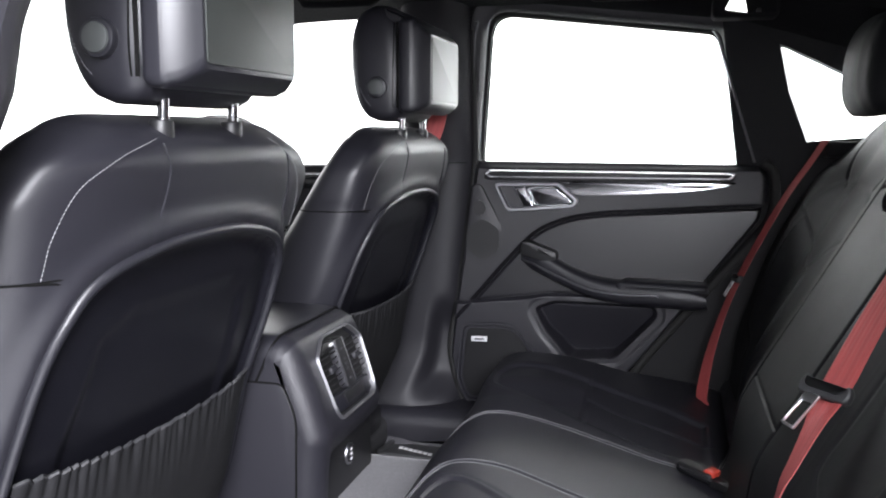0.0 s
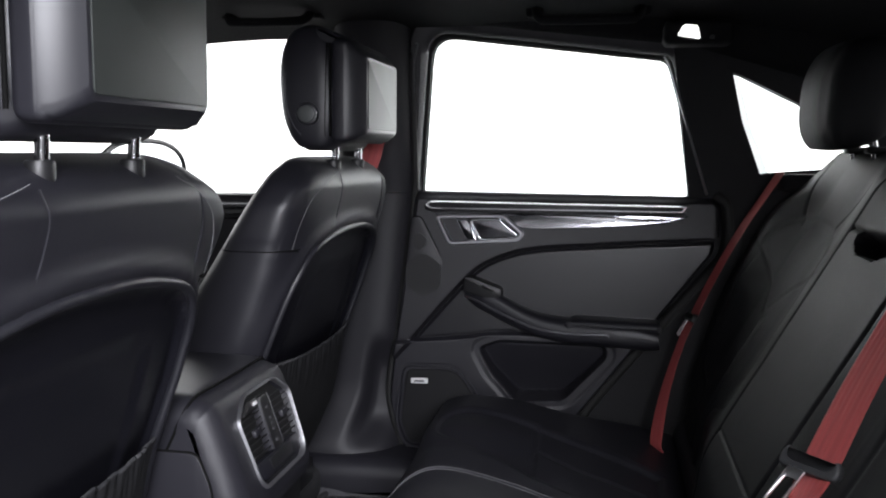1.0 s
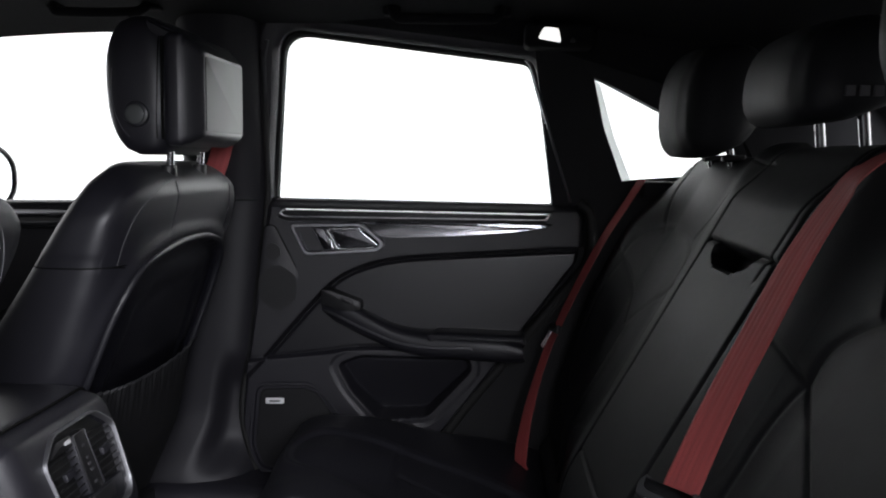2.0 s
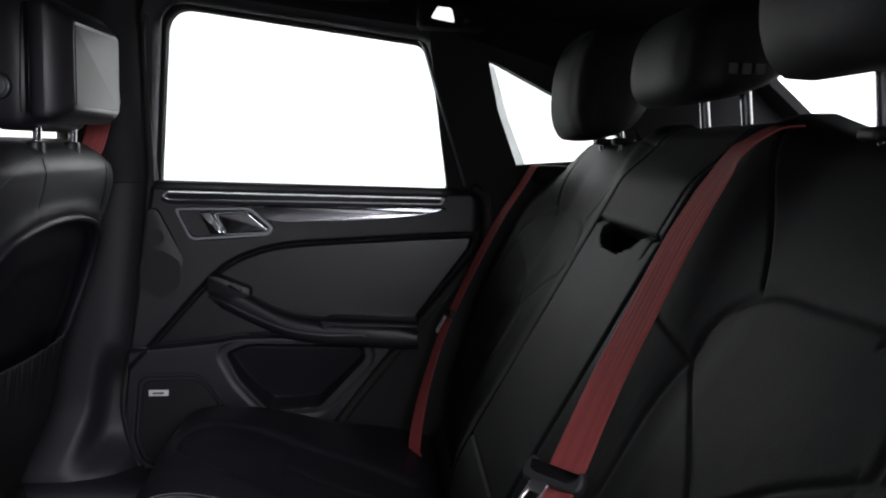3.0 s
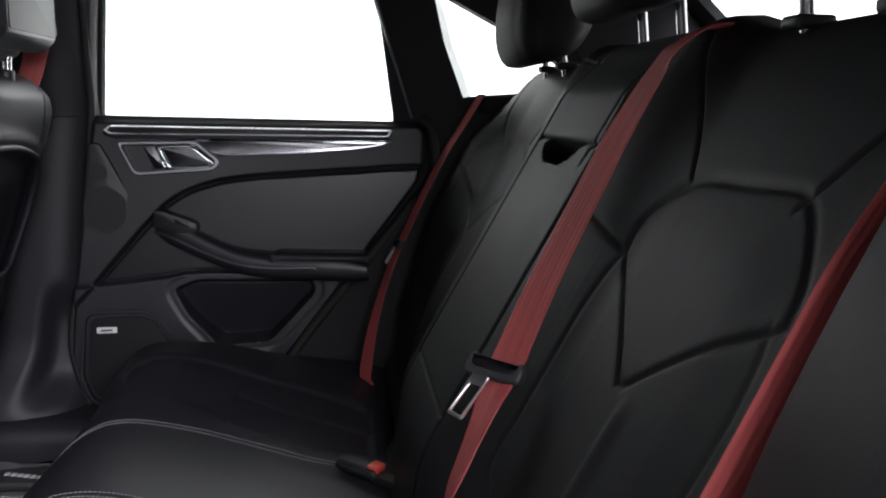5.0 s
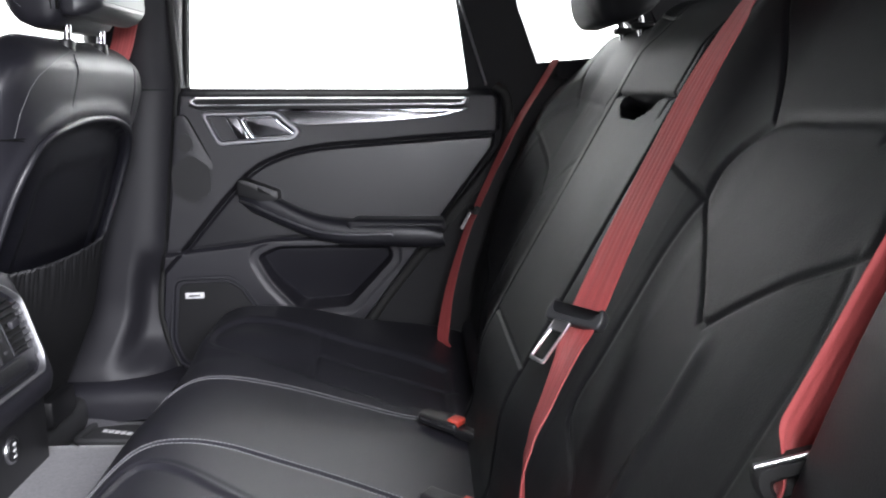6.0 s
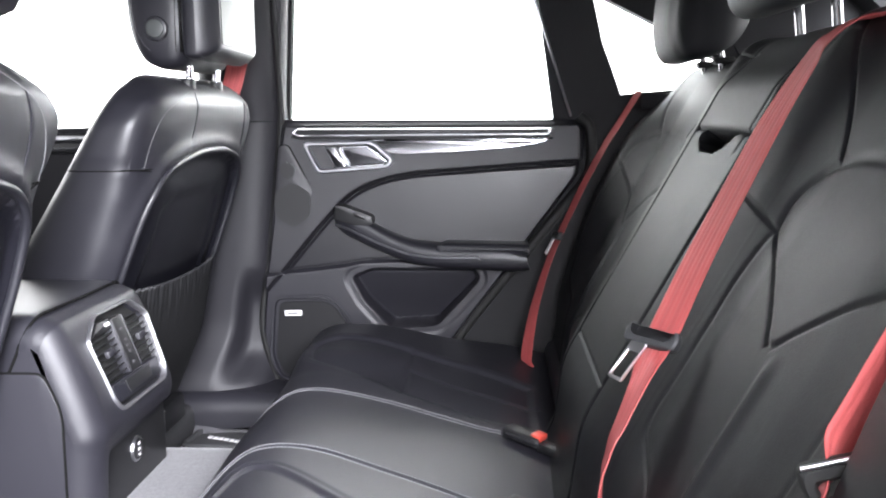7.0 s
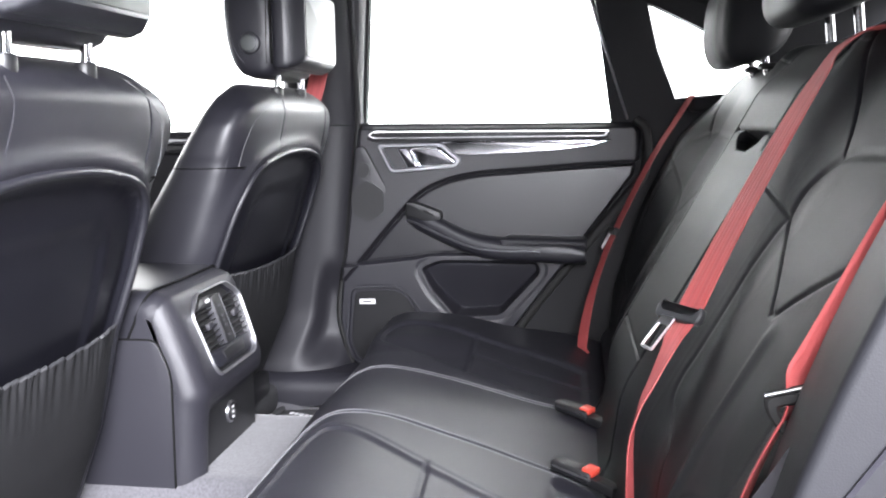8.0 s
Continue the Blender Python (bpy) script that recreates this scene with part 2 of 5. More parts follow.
def tube(pts, r, n=8, closed=False, bm=None, squash=None):
    """A round bar along a line. squash: (vector, factor) flattens its section along that way."""
    bm = bm or bmesh.new()
    p = [Vector(q) for q in pts]
    k = len(p)
    up = Vector((0.13, 0.31, 0.94))
    rings = []
    for i in range(k):
        a, b = p[i - 1] if (i or closed) else p[i], p[(i + 1) % k] if (i < k - 1 or closed) else p[i]
        d = (b - a).normalized()
        s = d.cross(up)
        if s.length < 1e-4:
            s = d.orthogonal()
        s.normalize()
        w = s.cross(d).normalized()
        up = w
        rr = r[i] if isinstance(r, (list, tuple)) else r
        ring = []
        for j in range(n):
            o = rr * (math.cos(2 * math.pi * j / n) * s + math.sin(2 * math.pi * j / n) * w)
            if squash:
                ax = Vector(squash[0])
                o -= ax * o.dot(ax) * (1 - squash[1])
            ring.append(bm.verts.new(p[i] + o))
        rings.append(ring)
    pairs = list(zip(rings, rings[1:] + (rings[:1] if closed else [])))
    for a, b in pairs:
        for j in range(n):
            bm.faces.new((a[j], a[(j + 1) % n], b[(j + 1) % n], b[j]))
    if not closed:
        bm.faces.new(rings[0])
        bm.faces.new(rings[-1])
    return bm


def cylinder(a, b, r, n=24, bevel=0.0):
    """A round bar from a to b with rounded rims."""
    a, b = Vector(a), Vector(b)
    d = (b - a).normalized()
    if bevel:
        pts = [a, a + d * bevel * 0.3, a + d * bevel, b - d * bevel, b - d * bevel * 0.3, b]
        rs = [r - bevel, r - bevel * 0.3, r, r, r - bevel * 0.3, r - bevel]
    else:
        pts, rs = [a, b], [r, r]
    return tube(pts, rs, n)


def stitches(pts, pitch=0.006, length=0.0036, r=0.0007, bm=None):
    """A row of short threads along a line."""
    bm = bm or bmesh.new()
    p = np.array([tuple(q) for q in pts])
    s = np.concatenate([[0], np.cumsum(np.linalg.norm(np.diff(p, axis=0), axis=1))])
    for t in np.arange(0, s[-1] - length, pitch):
        q = [[np.interp(u, s, p[:, c]) for c in range(3)] for u in (t, t + length / 2, t + length)]
        tube(q, [r * 0.6, r, r * 0.6], 5, bm=bm)
    return bm


def near_line(P, line):
    """The distance of each point of P to a line of points (any dimension)."""
    best = np.full(len(P), 1e9)
    L = np.array([tuple(q) for q in line], float)
    for a, b in zip(L[:-1], L[1:]):
        d = b - a
        t = np.clip(((P - a) @ d) / max(d @ d, 1e-12), 0, 1)
        best = np.minimum(best, np.linalg.norm(P - a - t[:, None] * d, axis=1))
    return best


def inside(P, poly):
    """Which of the points (u, v) lie inside a closed outline."""
    q = np.array([tuple(t) for t in poly])
    hit = np.zeros(len(P), bool)
    for a, b in zip(q, np.roll(q, -1, axis=0)):
        c = (a[1] > P[:, 1]) != (b[1] > P[:, 1])
        with np.errstate(divide="ignore", invalid="ignore"):
            x = (b[0] - a[0]) * (P[:, 1] - a[1]) / (b[1] - a[1]) + a[0]
        hit ^= c & (P[:, 0] < x)
    return hit


def ease(t):
    t = np.clip(t, 0, 1)
    return t * t * (3 - 2 * t)


def ribbon(centre, across, width, thick=0.0014, ribs=3, n=32):
    """A woven band: centre points, the vector across it at each point."""
    bm = bmesh.new()
    lay = bm.verts.layers.float.new("across")
    c = [Vector(p) for p in centre]
    rows = []
    for i, p in enumerate(c):
        d = (c[min(i + 1, len(c) - 1)] - c[max(i - 1, 0)]).normalized()
        a = Vector(across[i] if isinstance(across, list) else across)
        a = (a - d * a.dot(d)).normalized()
        nn = d.cross(a).normalized()
        ring = []
        for side in (1, -1):
            for j in range(n + 1):
                u = (j / n - 0.5) * side
                h = side * (thick / 2 + 0.0006 * math.cos(u * 2 * math.pi * (ribs + 0.5)) ** 2) * (1 if abs(u) < 0.49 else 0.4)
                vert = bm.verts.new(p + a * u * width + nn * h)
                vert[lay] = u
                ring.append(vert)
        rows.append(ring)
    k = len(rows[0])
    for a, b in zip(rows, rows[1:]):
        for j in range(k):
            bm.faces.new((a[j], a[(j + 1) % k], b[(j + 1) % k], b[j]))
    bm.faces.new(rows[0])
    bm.faces.new(rows[-1])
    return bm


YC = 1.105          # the middle of the car
DOOR = 1.800        # the inner face of the far rear door


def on_door(u, v, w):
    """u along the car, v up, w out of the far door's inner face."""
    return Vector((u, DOOR - w, v))


# ---------------------------------------------------------------- ground and shell of the car
def slab(name, outline, place, depth, material, label, category, bevel=0.004):
    ob = part(name, prism(outline, place, depth, bevel), material)
    return tagged(ob, label, category, kind="structure")


ground = rbox(-12, 12, -12, 14, -0.25, -0.15, 0)
tagged(part("ground", ground, GROUND, smooth=False), "pale even studio floor under the car", "ground", kind="structure")


# the white studio wall: along the far side, round a soft corner and behind the tail
wall = bmesh.new()
path = [(-9.0, 5.2), (-4.0, 5.2), (0.0, 5.2), (4.0, 5.2)] + [(4.0 + 2.0 * math.sin(a), 3.2 + 2.0 * math.cos(a)) for a in np.linspace(0.2, math.pi / 2, 8)] + [(6.0, 1.0), (6.0, -1.5)]
low = [wall.verts.new((x, y, -0.15)) for x, y in path]
high = [wall.verts.new((x, y, 4.5)) for x, y in path]
for i in range(len(path) - 1):
    wall.faces.new((low[i], low[i + 1], high[i + 1], high[i]))
tagged(part("backdrop", wall, BACKDROP), "glowing white curved studio wall behind the car", "backdrop", kind="structure")


def floor_height(x, y):
    """The carpeted floor pan: a tunnel in the middle, footwells beside it, a rise under the bench and humps over the seat rails."""
    d = np.abs(y - YC)
    z = 0.245 + 0.165 * (1 - ease((d - 0.13) / 0.13))
    z = np.maximum(z, 0.245 + 0.15 * ease((x + 0.22) / 0.12))
    z = np.maximum(z, 0.245 + 0.085 * ease((-0.630 - x) / 0.05) * ease((d - 0.29) / 0.04) * (1 - ease((d - 0.515) / 0.05)))
    return z + 0.035 * ease((d - 0.565 - 0.012 * np.sin(x * 23)) / 0.055) * (1 - ease((x + 0.40) / 0.1))


def build_floor():
    xs, ys = np.linspace(-1.6, 0.45, 90), np.linspace(0.40, 1.81, 120)
    X, Y = np.meshgrid(xs, ys, indexing="ij")
    Z = floor_height(X, Y)
    n, k = X.shape
    top = np.stack([X, Y, Z], -1).reshape(-1, 3)
    idx = np.arange(n * k).reshape(n, k)
    faces = [(idx[i, j], idx[i + 1, j], idx[i + 1, j + 1], idx[i, j + 1]) for i in range(n - 1) for j in range(k - 1)]
    ob = grid_part("floor", top, faces, CARPET)
    sol = ob.modifiers.new("thick", "SOLIDIFY")
    sol.thickness, sol.offset = 0.02, -1
    tagged(ob, "grey carpeted car floor with a raised tunnel", "floor", kind="structure")


build_floor()


def roof_height(x, y):
    d = (y - YC) / 0.66
    return 1.325 - 0.055 * np.abs(d) ** 3.5 - 0.16 * np.clip(x - 0.05, 0, 2) ** 1.35 - 0.10 * np.clip(-0.75 - x, 0, 2) ** 1.4


def build_roof():
    xs, ys = np.linspace(-1.25, 0.64, 70), np.linspace(YC - 0.69, YC + 0.69, 60)
    X, Y = np.meshgrid(xs, ys, indexing="ij")
    top = np.stack([X, Y, roof_height(X, Y)], -1).reshape(-1, 3)
    idx = np.arange(top.shape[0]).reshape(X.shape)
    n, k = X.shape
    faces = [(idx[i, j], idx[i, j + 1], idx[i + 1, j + 1], idx[i + 1, j]) for i in range(n - 1) for j in range(k - 1)]
    ob = grid_part("ceiling", top, faces, HEADLINER)
    sol = ob.modifiers.new("thick", "SOLIDIFY")
    sol.thickness, sol.offset = 0.03, -1
    tagged(ob, "black fabric headliner of the car roof", "ceiling", kind="structure")


build_roof()


def side(sign):
    """Maps (u along, v up, w inwards) to a side of the car that leans in above the belt line. sign 1: the far side."""
    def place(u, v, w):
        y = 0.755 - 0.25 * max(0, v - 0.906) - w
        return Vector((u, YC + sign * y, v))
    return place


FAR, NEAR = side(1), side(-1)

# window opening of the rear doors, and the frame round it
SIGHT = [(-0.425, 0.908), (-0.387, 1.231), (0.084, 1.177), (0.147, 0.978), (0.139, 0.905)]
WIN = [((u + 0.004) / 0.97, 0.905 + (v - 0.905) / 0.97) for u, v in SIGHT]
WIN_OUT = [(-0.455, 0.880), (-0.440, 1.285), (0.115, 1.225), (0.172, 0.985), (0.174, 0.880)]
WR = [0.004, 0.048, 0.016, 0.026, 0.004]


def b_pillar(place, name, label):
    """A rounded trim that swells towards its foot and turns into the sill."""
    rows, cols = 90, 36
    V = []
    for z in np.linspace(0.27, 1.30, rows):
        xr = np.interp(z, [0.27, 0.45, 0.60, 0.906, 1.30], [-0.448, -0.474, -0.461, -0.428, -0.424])
        xf = np.interp(z, [0.27, 0.335, 0.45, 0.60, 0.906, 1.30], [-0.84, -0.80, -0.68, -0.645, -0.62, -0.60])
        deep = 0.074 + 0.060 * float(ease((0.50 - z) / 0.17)) ** 1.5
        for s in np.linspace(0, 1, cols):
            q = 0.5 - 0.5 * math.cos(math.pi * s)
            hollow = 1 - 0.62 * float(ease((0.60 - z) / 0.10)) * float(ease((0.40 - q) / 0.16)) * float(ease((z - 0.33) / 0.08))
            V.append(place(xr + (xf - xr) * q, z, deep * (1 - abs(2 * q - 1) ** 3.2) ** 0.6 * hollow))
        V += [place(xf, z, -0.015), place(xr, z, -0.015)]
    ring = cols + 2
    faces = [(i * ring + j, i * ring + (j + 1) % ring, (i + 1) * ring + (j + 1) % ring, (i + 1) * ring + j) for i in range(rows - 1) for j in range(ring)]
    faces += [tuple(range(ring))[::-1], tuple((rows - 1) * ring + j for j in range(ring))]
    ob = grid_part(name, V, faces, PILLAR)
    tagged(ob, label, "pillar", kind="structure")
    return ob


seam = [FAR(-0.430 + (-0.19) * k, 0.905, 0.074 * (1 - abs(2 * k - 1) ** 3.2) ** 0.6 + 0.0002) for k in np.linspace(0.02, 0.98, 40)]
tagged(part("pillar_seam", tube(seam, 0.0012, 6), GAP), "fine dark seam across the pillar trim", "trim", kind="structure")
b_pillar(FAR, "pillar_far", "dark grained plastic trim of the centre pillar")
b_pillar(lambda u, v, w: NEAR(u - 0.012 - 0.28 * max(0.0, 1.0 - v) + 0.26 * max(0.0, v - 1.05), v, w * 0.6), "pillar_near", "dark grained plastic trim of the centre pillar")


def c_panel(place, name, label, near=False):
    shift = 0.0
    outer = [(0.140 + shift, 0.905), (0.112 + shift, 1.080), (0.085 + shift, 1.255), (0.62, 1.23), (0.93, 0.96), (0.93, 0.38), (-0.14 + shift, 0.33), (-0.12 + shift, 0.43), (0.15 + shift, 0.79)]
    if near:
        outer = [(0.275, 0.905), (0.245, 1.080), (0.215, 1.255), (0.62, 1.23), (0.93, 0.96), (0.93, 0.38), (-0.01, 0.33), (0.03, 0.46), (0.247, 0.79)]
    inner = [(0.275 + 0.03 * near, 0.954), (0.232 + 0.04 * near, 1.058), (0.207 + 0.05 * near, 1.152), (0.222 + 0.05 * near, 1.147), (0.340, 1.090), (0.52, 0.992), (0.53, 0.980), (0.40, 0.966), (0.30, 0.958)]
    # the two outlines keep equal counts; the window is the rear quarter light
    deep = 0.030 if near else 0.0
    bm = frame_prism(outer[:], inner, lambda u, v, w: place(u, v, w - deep), 0.045 + deep, 0.006)
    bmesh.ops.triangulate(bm, faces=bm.faces[:])
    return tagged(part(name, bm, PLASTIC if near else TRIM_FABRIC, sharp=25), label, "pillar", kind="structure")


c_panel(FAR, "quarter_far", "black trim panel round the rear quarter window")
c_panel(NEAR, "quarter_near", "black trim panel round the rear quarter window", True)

strip = prism([(0.206, 1.155), (0.232, 1.055), (0.274, 0.951), (0.300, 0.954), (0.258, 1.046), (0.226, 1.143)], lambda u, v, w: FAR(u, v, w - 0.010), 0.004)
tagged(part("glass_edge", strip, GLASS_EDGE, smooth=False), "frosted grey edge of the quarter window", "window", kind="structure")
pane = part("quarter_pane", prism([(0.204, 1.16), (0.230, 1.056), (0.274, 0.952), (0.53, 0.978), (0.52, 0.994), (0.345, 1.096)], lambda u, v, w: FAR(u, v, w - 0.018), 0.004), GLASS, smooth=False)
pane.visible_shadow = False
tagged(pane, "clear rear quarter window glass", "window", kind="structure")
jamb = prism(rounded([(0.262, 0.70), (0.10, 0.46), (0.10, 0.20), (0.93, 0.20), (0.93, 0.95), (0.37, 0.93)], 0.03, 4), lambda u, v, w: NEAR(u - 0.02, v, w - 0.09), 0.055, 0.012, 3)
tagged(part("body_jamb", jamb, PAINT), "light grey painted body edge of the door opening", "car body", kind="structure")

cheek_line = [tuple(q) for q in smooth_line([(0.318, 0.975), (0.288, 0.905), (0.258, 0.842), (0.234, 0.785), (0.212, 0.722), (0.195, 0.665), (0.170, 0.58), (0.150, 0.47)], 6)]
cheek = prism(cheek_line + [(0.45, 0.42), (0.47, 0.95)], lambda u, v, w: Vector((u - 0.008 - 0.22 * w, 0.452 - w, v)), 0.130, 0.008, 4, True)
tagged(part("side_bolster", cheek, BENCH_TRIM), "black padded bolster between the backrest and the door opening", "trim", kind="structure")

# roof rails along both sides, over the windows
for place, name in ((FAR, "rail_far"), (NEAR, "rail_near")):
    line = [(-1.3, 1.20), (-1.05, 1.24), (-0.60, 1.262), (-0.42, 1.262), (0.10, 1.205), (0.30, 1.150), (0.50, 1.09), (0.60, 1.12), (0.62, 1.20), (0.62, 1.27), (0.10, 1.335), (-0.6, 1.365), (-1.3, 1.33)]
    bm = prism(rounded(line, 0.03, 3), lambda u, v, w, place=place: place(u, v, w - 0.02), 0.075, 0.02, 3)
    tagged(part(name, bm, HEADLINER), "black fabric covered roof side rail", "trim", kind="structure")

# the front of the car: cowl and dashboard, windscreen header, near and far front doors
for place, name in ((FAR, "door_front_far"), (NEAR, "door_front_near")):
    line = [(-0.60, 0.900), (-1.60, 0.880), (-1.60, 0.30), (-0.66, 0.30), (-0.64, 0.50)]
    tagged(part(name, prism(rounded(line, 0.01, 3), lambda u, v, w, place=place: place(u, v, w - 0.03), 0.085, 0.012, 3), SOFT),
           "black front door lining under its window", "car door", kind="structure")
    for z0, z1, m, nm in ((0.868, 0.882, CHROME, "chrome_strip"), (0.842, 0.866, CARBON, "trim_strip")):
        bar = prism([(-0.64, z0), (-0.64, z1), (-1.50, z1 - 0.012), (-1.50, z0 - 0.012)], lambda u, v, w, place=place: place(u, v, w + 0.055), 0.007, 0.003)
        tagged(part(nm, bar, m), "bright strip along the front door lining", "trim", kind="structure")
dash = prism(rounded([(-1.35, 0.30), (-1.30, 0.80), (-1.36, 0.92), (-1.62, 0.93), (-1.70, 0.30)], 0.05, 4), lambda u, v, w: Vector((u, 0.42 + w, v)), 1.37, 0.02)
tagged(part("dashboard", dash, SOFT), "black dashboard under the windscreen", "dashboard", kind="structure")
# tail of the car: load cover, tailgate frame
tagged(part("load_cover", rbox(0.47, 0.93, 0.44, 1.77, 0.86, 0.88, 0.004), DARK), "black load area cover behind the seats", "cover", kind="structure")
gate_out = [(0.40, 0.80), (1.81, 0.80), (1.79, 1.25), (0.42, 1.25)]
gate_in = [(0.49, 0.925), (1.72, 0.925), (1.68, 1.165), (0.53, 1.165)]
gate = frame_prism(rounded(gate_out, 0.01, 4), rounded(gate_in, 0.05, 4), lambda u, v, w: Vector((0.93 - 1.25 * (v - 0.95) + w, u, v)), 0.03, 0.004)
tagged(part("tailgate_frame", gate, DARK), "black tailgate frame round the rear window", "tailgate", kind="structure")
# sills in the door openings
for place, name, deep in ((FAR, "sill_far", 0.185), (NEAR, "sill_near", 0.08)):
    bm = prism(rounded([(-0.80, 0.20), (-0.80, 0.335), (-0.16, 0.340), (0.10, 0.350), (0.10, 0.20)], 0.02, 3), lambda u, v, w, place=place, deep=deep: place(u, v, w - 0.02), deep, 0.040, 6)
    tagged(part(name, bm, PLASTIC), "dark plastic door sill trim", "sill", kind="structure")


# ---------------------------------------------------------------- the far rear door
def build_door():
    door = thing("car_door", "closed rear car door with black lining, chrome strip and armrest", "car door", at=(-0.13, DOOR, 0.33))
    zs = np.linspace(0.335, 0.906, 300)
    ks = np.linspace(0, 1, 360)
    xl = np.interp(zs, [0.335, 0.36, 0.45, 0.58, 0.906], [-0.455, -0.470, -0.488, -0.475, -0.432])
    xr = np.interp(zs, [0.335, 0.43, 0.79, 0.83, 0.884, 0.906], [-0.09, -0.076, 0.195, 0.203, 0.203, 0.190])
    X = xl[:, None] + (xr - xl)[:, None] * ks[None, :]
    Z = np.repeat(zs[:, None], len(ks), 1)
    P = np.stack([X.ravel(), Z.ravel()], 1)
    sweep = [tuple(q) for q in smooth_line([(0.26, 0.822), (0.10, 0.812), (-0.051, 0.801), (-0.16, 0.792), (-0.228, 0.777), (-0.289, 0.747), (-0.345, 0.690), (-0.431, 0.589)], 6)]
    upper = sweep + [(-0.47, 0.545), (-0.60, 0.60), (-0.60, 1.0), (0.30, 1.0)]
    low_line = [tuple(q) for q in smooth_line([(-0.50, 0.580), (-0.431, 0.586), (-0.312, 0.600), (-0.245, 0.610), (-0.10, 0.612), (0.25, 0.62)], 6)]
    lower = low_line + [(0.30, 0.2), (-0.60, 0.2)]
    pocket = rounded([(-0.288, 0.576), (-0.245, 0.594), (-0.022, 0.594), (-0.014, 0.570), (-0.105, 0.470), (-0.205, 0.462), (-0.262, 0.525)], 0.014, 4)
    speaker = rounded([(-0.458, 0.532), (-0.345, 0.536), (-0.318, 0.518), (-0.268, 0.44), (-0.275, 0.30), (-0.46, 0.32), (-0.472, 0.40)], 0.02, 4)

    def signed(poly):
        d = near_line(P, list(poly) + [poly[0]])
        return np.where(inside(P, poly), d, -d)
    su, sl, sp, ss = signed(upper), signed(lower), signed(pocket), signed(speaker)
    h = 0.016 * ease((su + 0.004) / 0.010) + 0.014 * ease((sl + 0.004) / 0.009)
    h -= ease((sp + 0.002) / 0.010) * (0.022 + 0.042 * (1 - np.clip((P[:, 1] - 0.468) / 0.115, 0, 1)))
    h -= 0.006 * ease((ss + 0.001) / 0.005)
    h -= 0.003 * ease((sp + 0.022) / 0.010)
    h -= 0.010 * np.exp(-(near_line(P, sweep) / 0.0042) ** 2) + 0.005 * np.exp(-(near_line(P, low_line) / 0.003) ** 2)
    # the whole lining bulges softly and turns in at its rims
    h += 0.012 * np.sin(np.clip((P[:, 1] - 0.335) / 0.57, 0, 1) * math.pi) - 0.006
    tw = np.tile(ks, len(zs))
    h -= 0.018 * (1 - ease(tw / 0.018)) + 0.022 * (1 - ease((1 - tw) / 0.022))
    h -= 0.030 * (1 - ease((0.906 - P[:, 1]) / 0.014)) * 0.6
    V = np.stack([P[:, 0], DOOR - h, P[:, 1]], 1)
    idx = np.arange(len(V)).reshape(X.shape)
    mid = [[], [], []]
    n, k = X.shape
    for i in range(n - 1):
        for j in range(k - 1):
            a = idx[i, j]
            group = 0 if su[a] > 0 else (2 if sl[a] > 0 else 1)
            mid[group].append((a, idx[i, j + 1], idx[i + 1, j + 1], idx[i + 1, j]))
    for faces, name, m, label in zip(mid, ("upper_lining", "leather_insert", "lower_lining"), (SOFT, INSERT, PLASTIC), ("soft black upper lining", "smooth black leather insert", "grained dark plastic lower lining")):
        used = np.unique(np.array(faces))
        remap = {int(u): i for i, u in enumerate(used)}
        grid_part(name, V[used], [tuple(remap[int(q)] for q in f) for f in faces], m, door, label)
    # solid door behind the lining
    back = prism(rounded([(-0.432, 0.90), (-0.47, 0.58), (-0.483, 0.45), (-0.45, 0.34), (-0.09, 0.34), (-0.074, 0.44), (0.19, 0.79), (0.19, 0.90)], 0.01, 2), lambda u, v, w: Vector((u, DOOR + 0.075 - w, v)), 0.01, 0.002)
    part("door_body", back, DARK, door)
    # chrome double strip and carbon blade
    ring_o = rounded([(-0.408, 0.8815), (-0.396, 0.8905), (0.137, 0.8890), (0.128, 0.8745), (-0.394, 0.8725)], 0.004, 4)
    ring_i = rounded([(-0.398, 0.8815), (-0.392, 0.8860), (0.126, 0.8850), (0.121, 0.8795), (-0.390, 0.8782)], 0.002, 4)
    part("chrome_strip", frame_prism(ring_o, ring_i, lambda u, v, w: on_door(u, v, w + 0.012), 0.012, 0.003), CHROME, door, "bright chrome strip in a long loop")
    part("strip_bed", prism(rounded([(-0.411, 0.872), (-0.400, 0.892), (0.140, 0.890), (0.128, 0.868), (-0.39, 0.866)], 0.006, 3), lambda u, v, w: on_door(u, v, w + 0.008), 0.008, 0.003), DARK, door)
    blade = [tuple(q) for q in smooth_line([(-0.27, 0.866), (-0.05, 0.870), (0.128, 0.871), (0.115, 0.859), (0.06, 0.850), (-0.02, 0.843), (-0.10, 0.839), (-0.20, 0.838)], 5, True)]
    # the blade's wedge-shaped reflection, added as a chrome sliver
    part("wedge_highlight", prism([tuple(q) for q in smooth_line([(-0.215, 0.866), (-0.10, 0.8665), (0.02, 0.863), (0.105, 0.861), (0.05, 0.854), (-0.05, 0.856), (-0.13, 0.861)], 5, True)], lambda u, v, w: on_door(u, v, w + 0.014), 0.008, 0.002), CHROME, door, "bright wedge standing in for the reflection on the blade")
    part("carbon_blade", prism(blade, lambda u, v, w: on_door(u, v, w + 0.006 - 0.35 * (v - 0.855)), 0.014, 0.004), BLADE, door, "glossy dark metal blade")
    # inner handle in its chrome surround
    shape = [(-0.385, 0.861), (-0.236, 0.864), (-0.190, 0.826), (-0.203, 0.808), (-0.353, 0.796)]
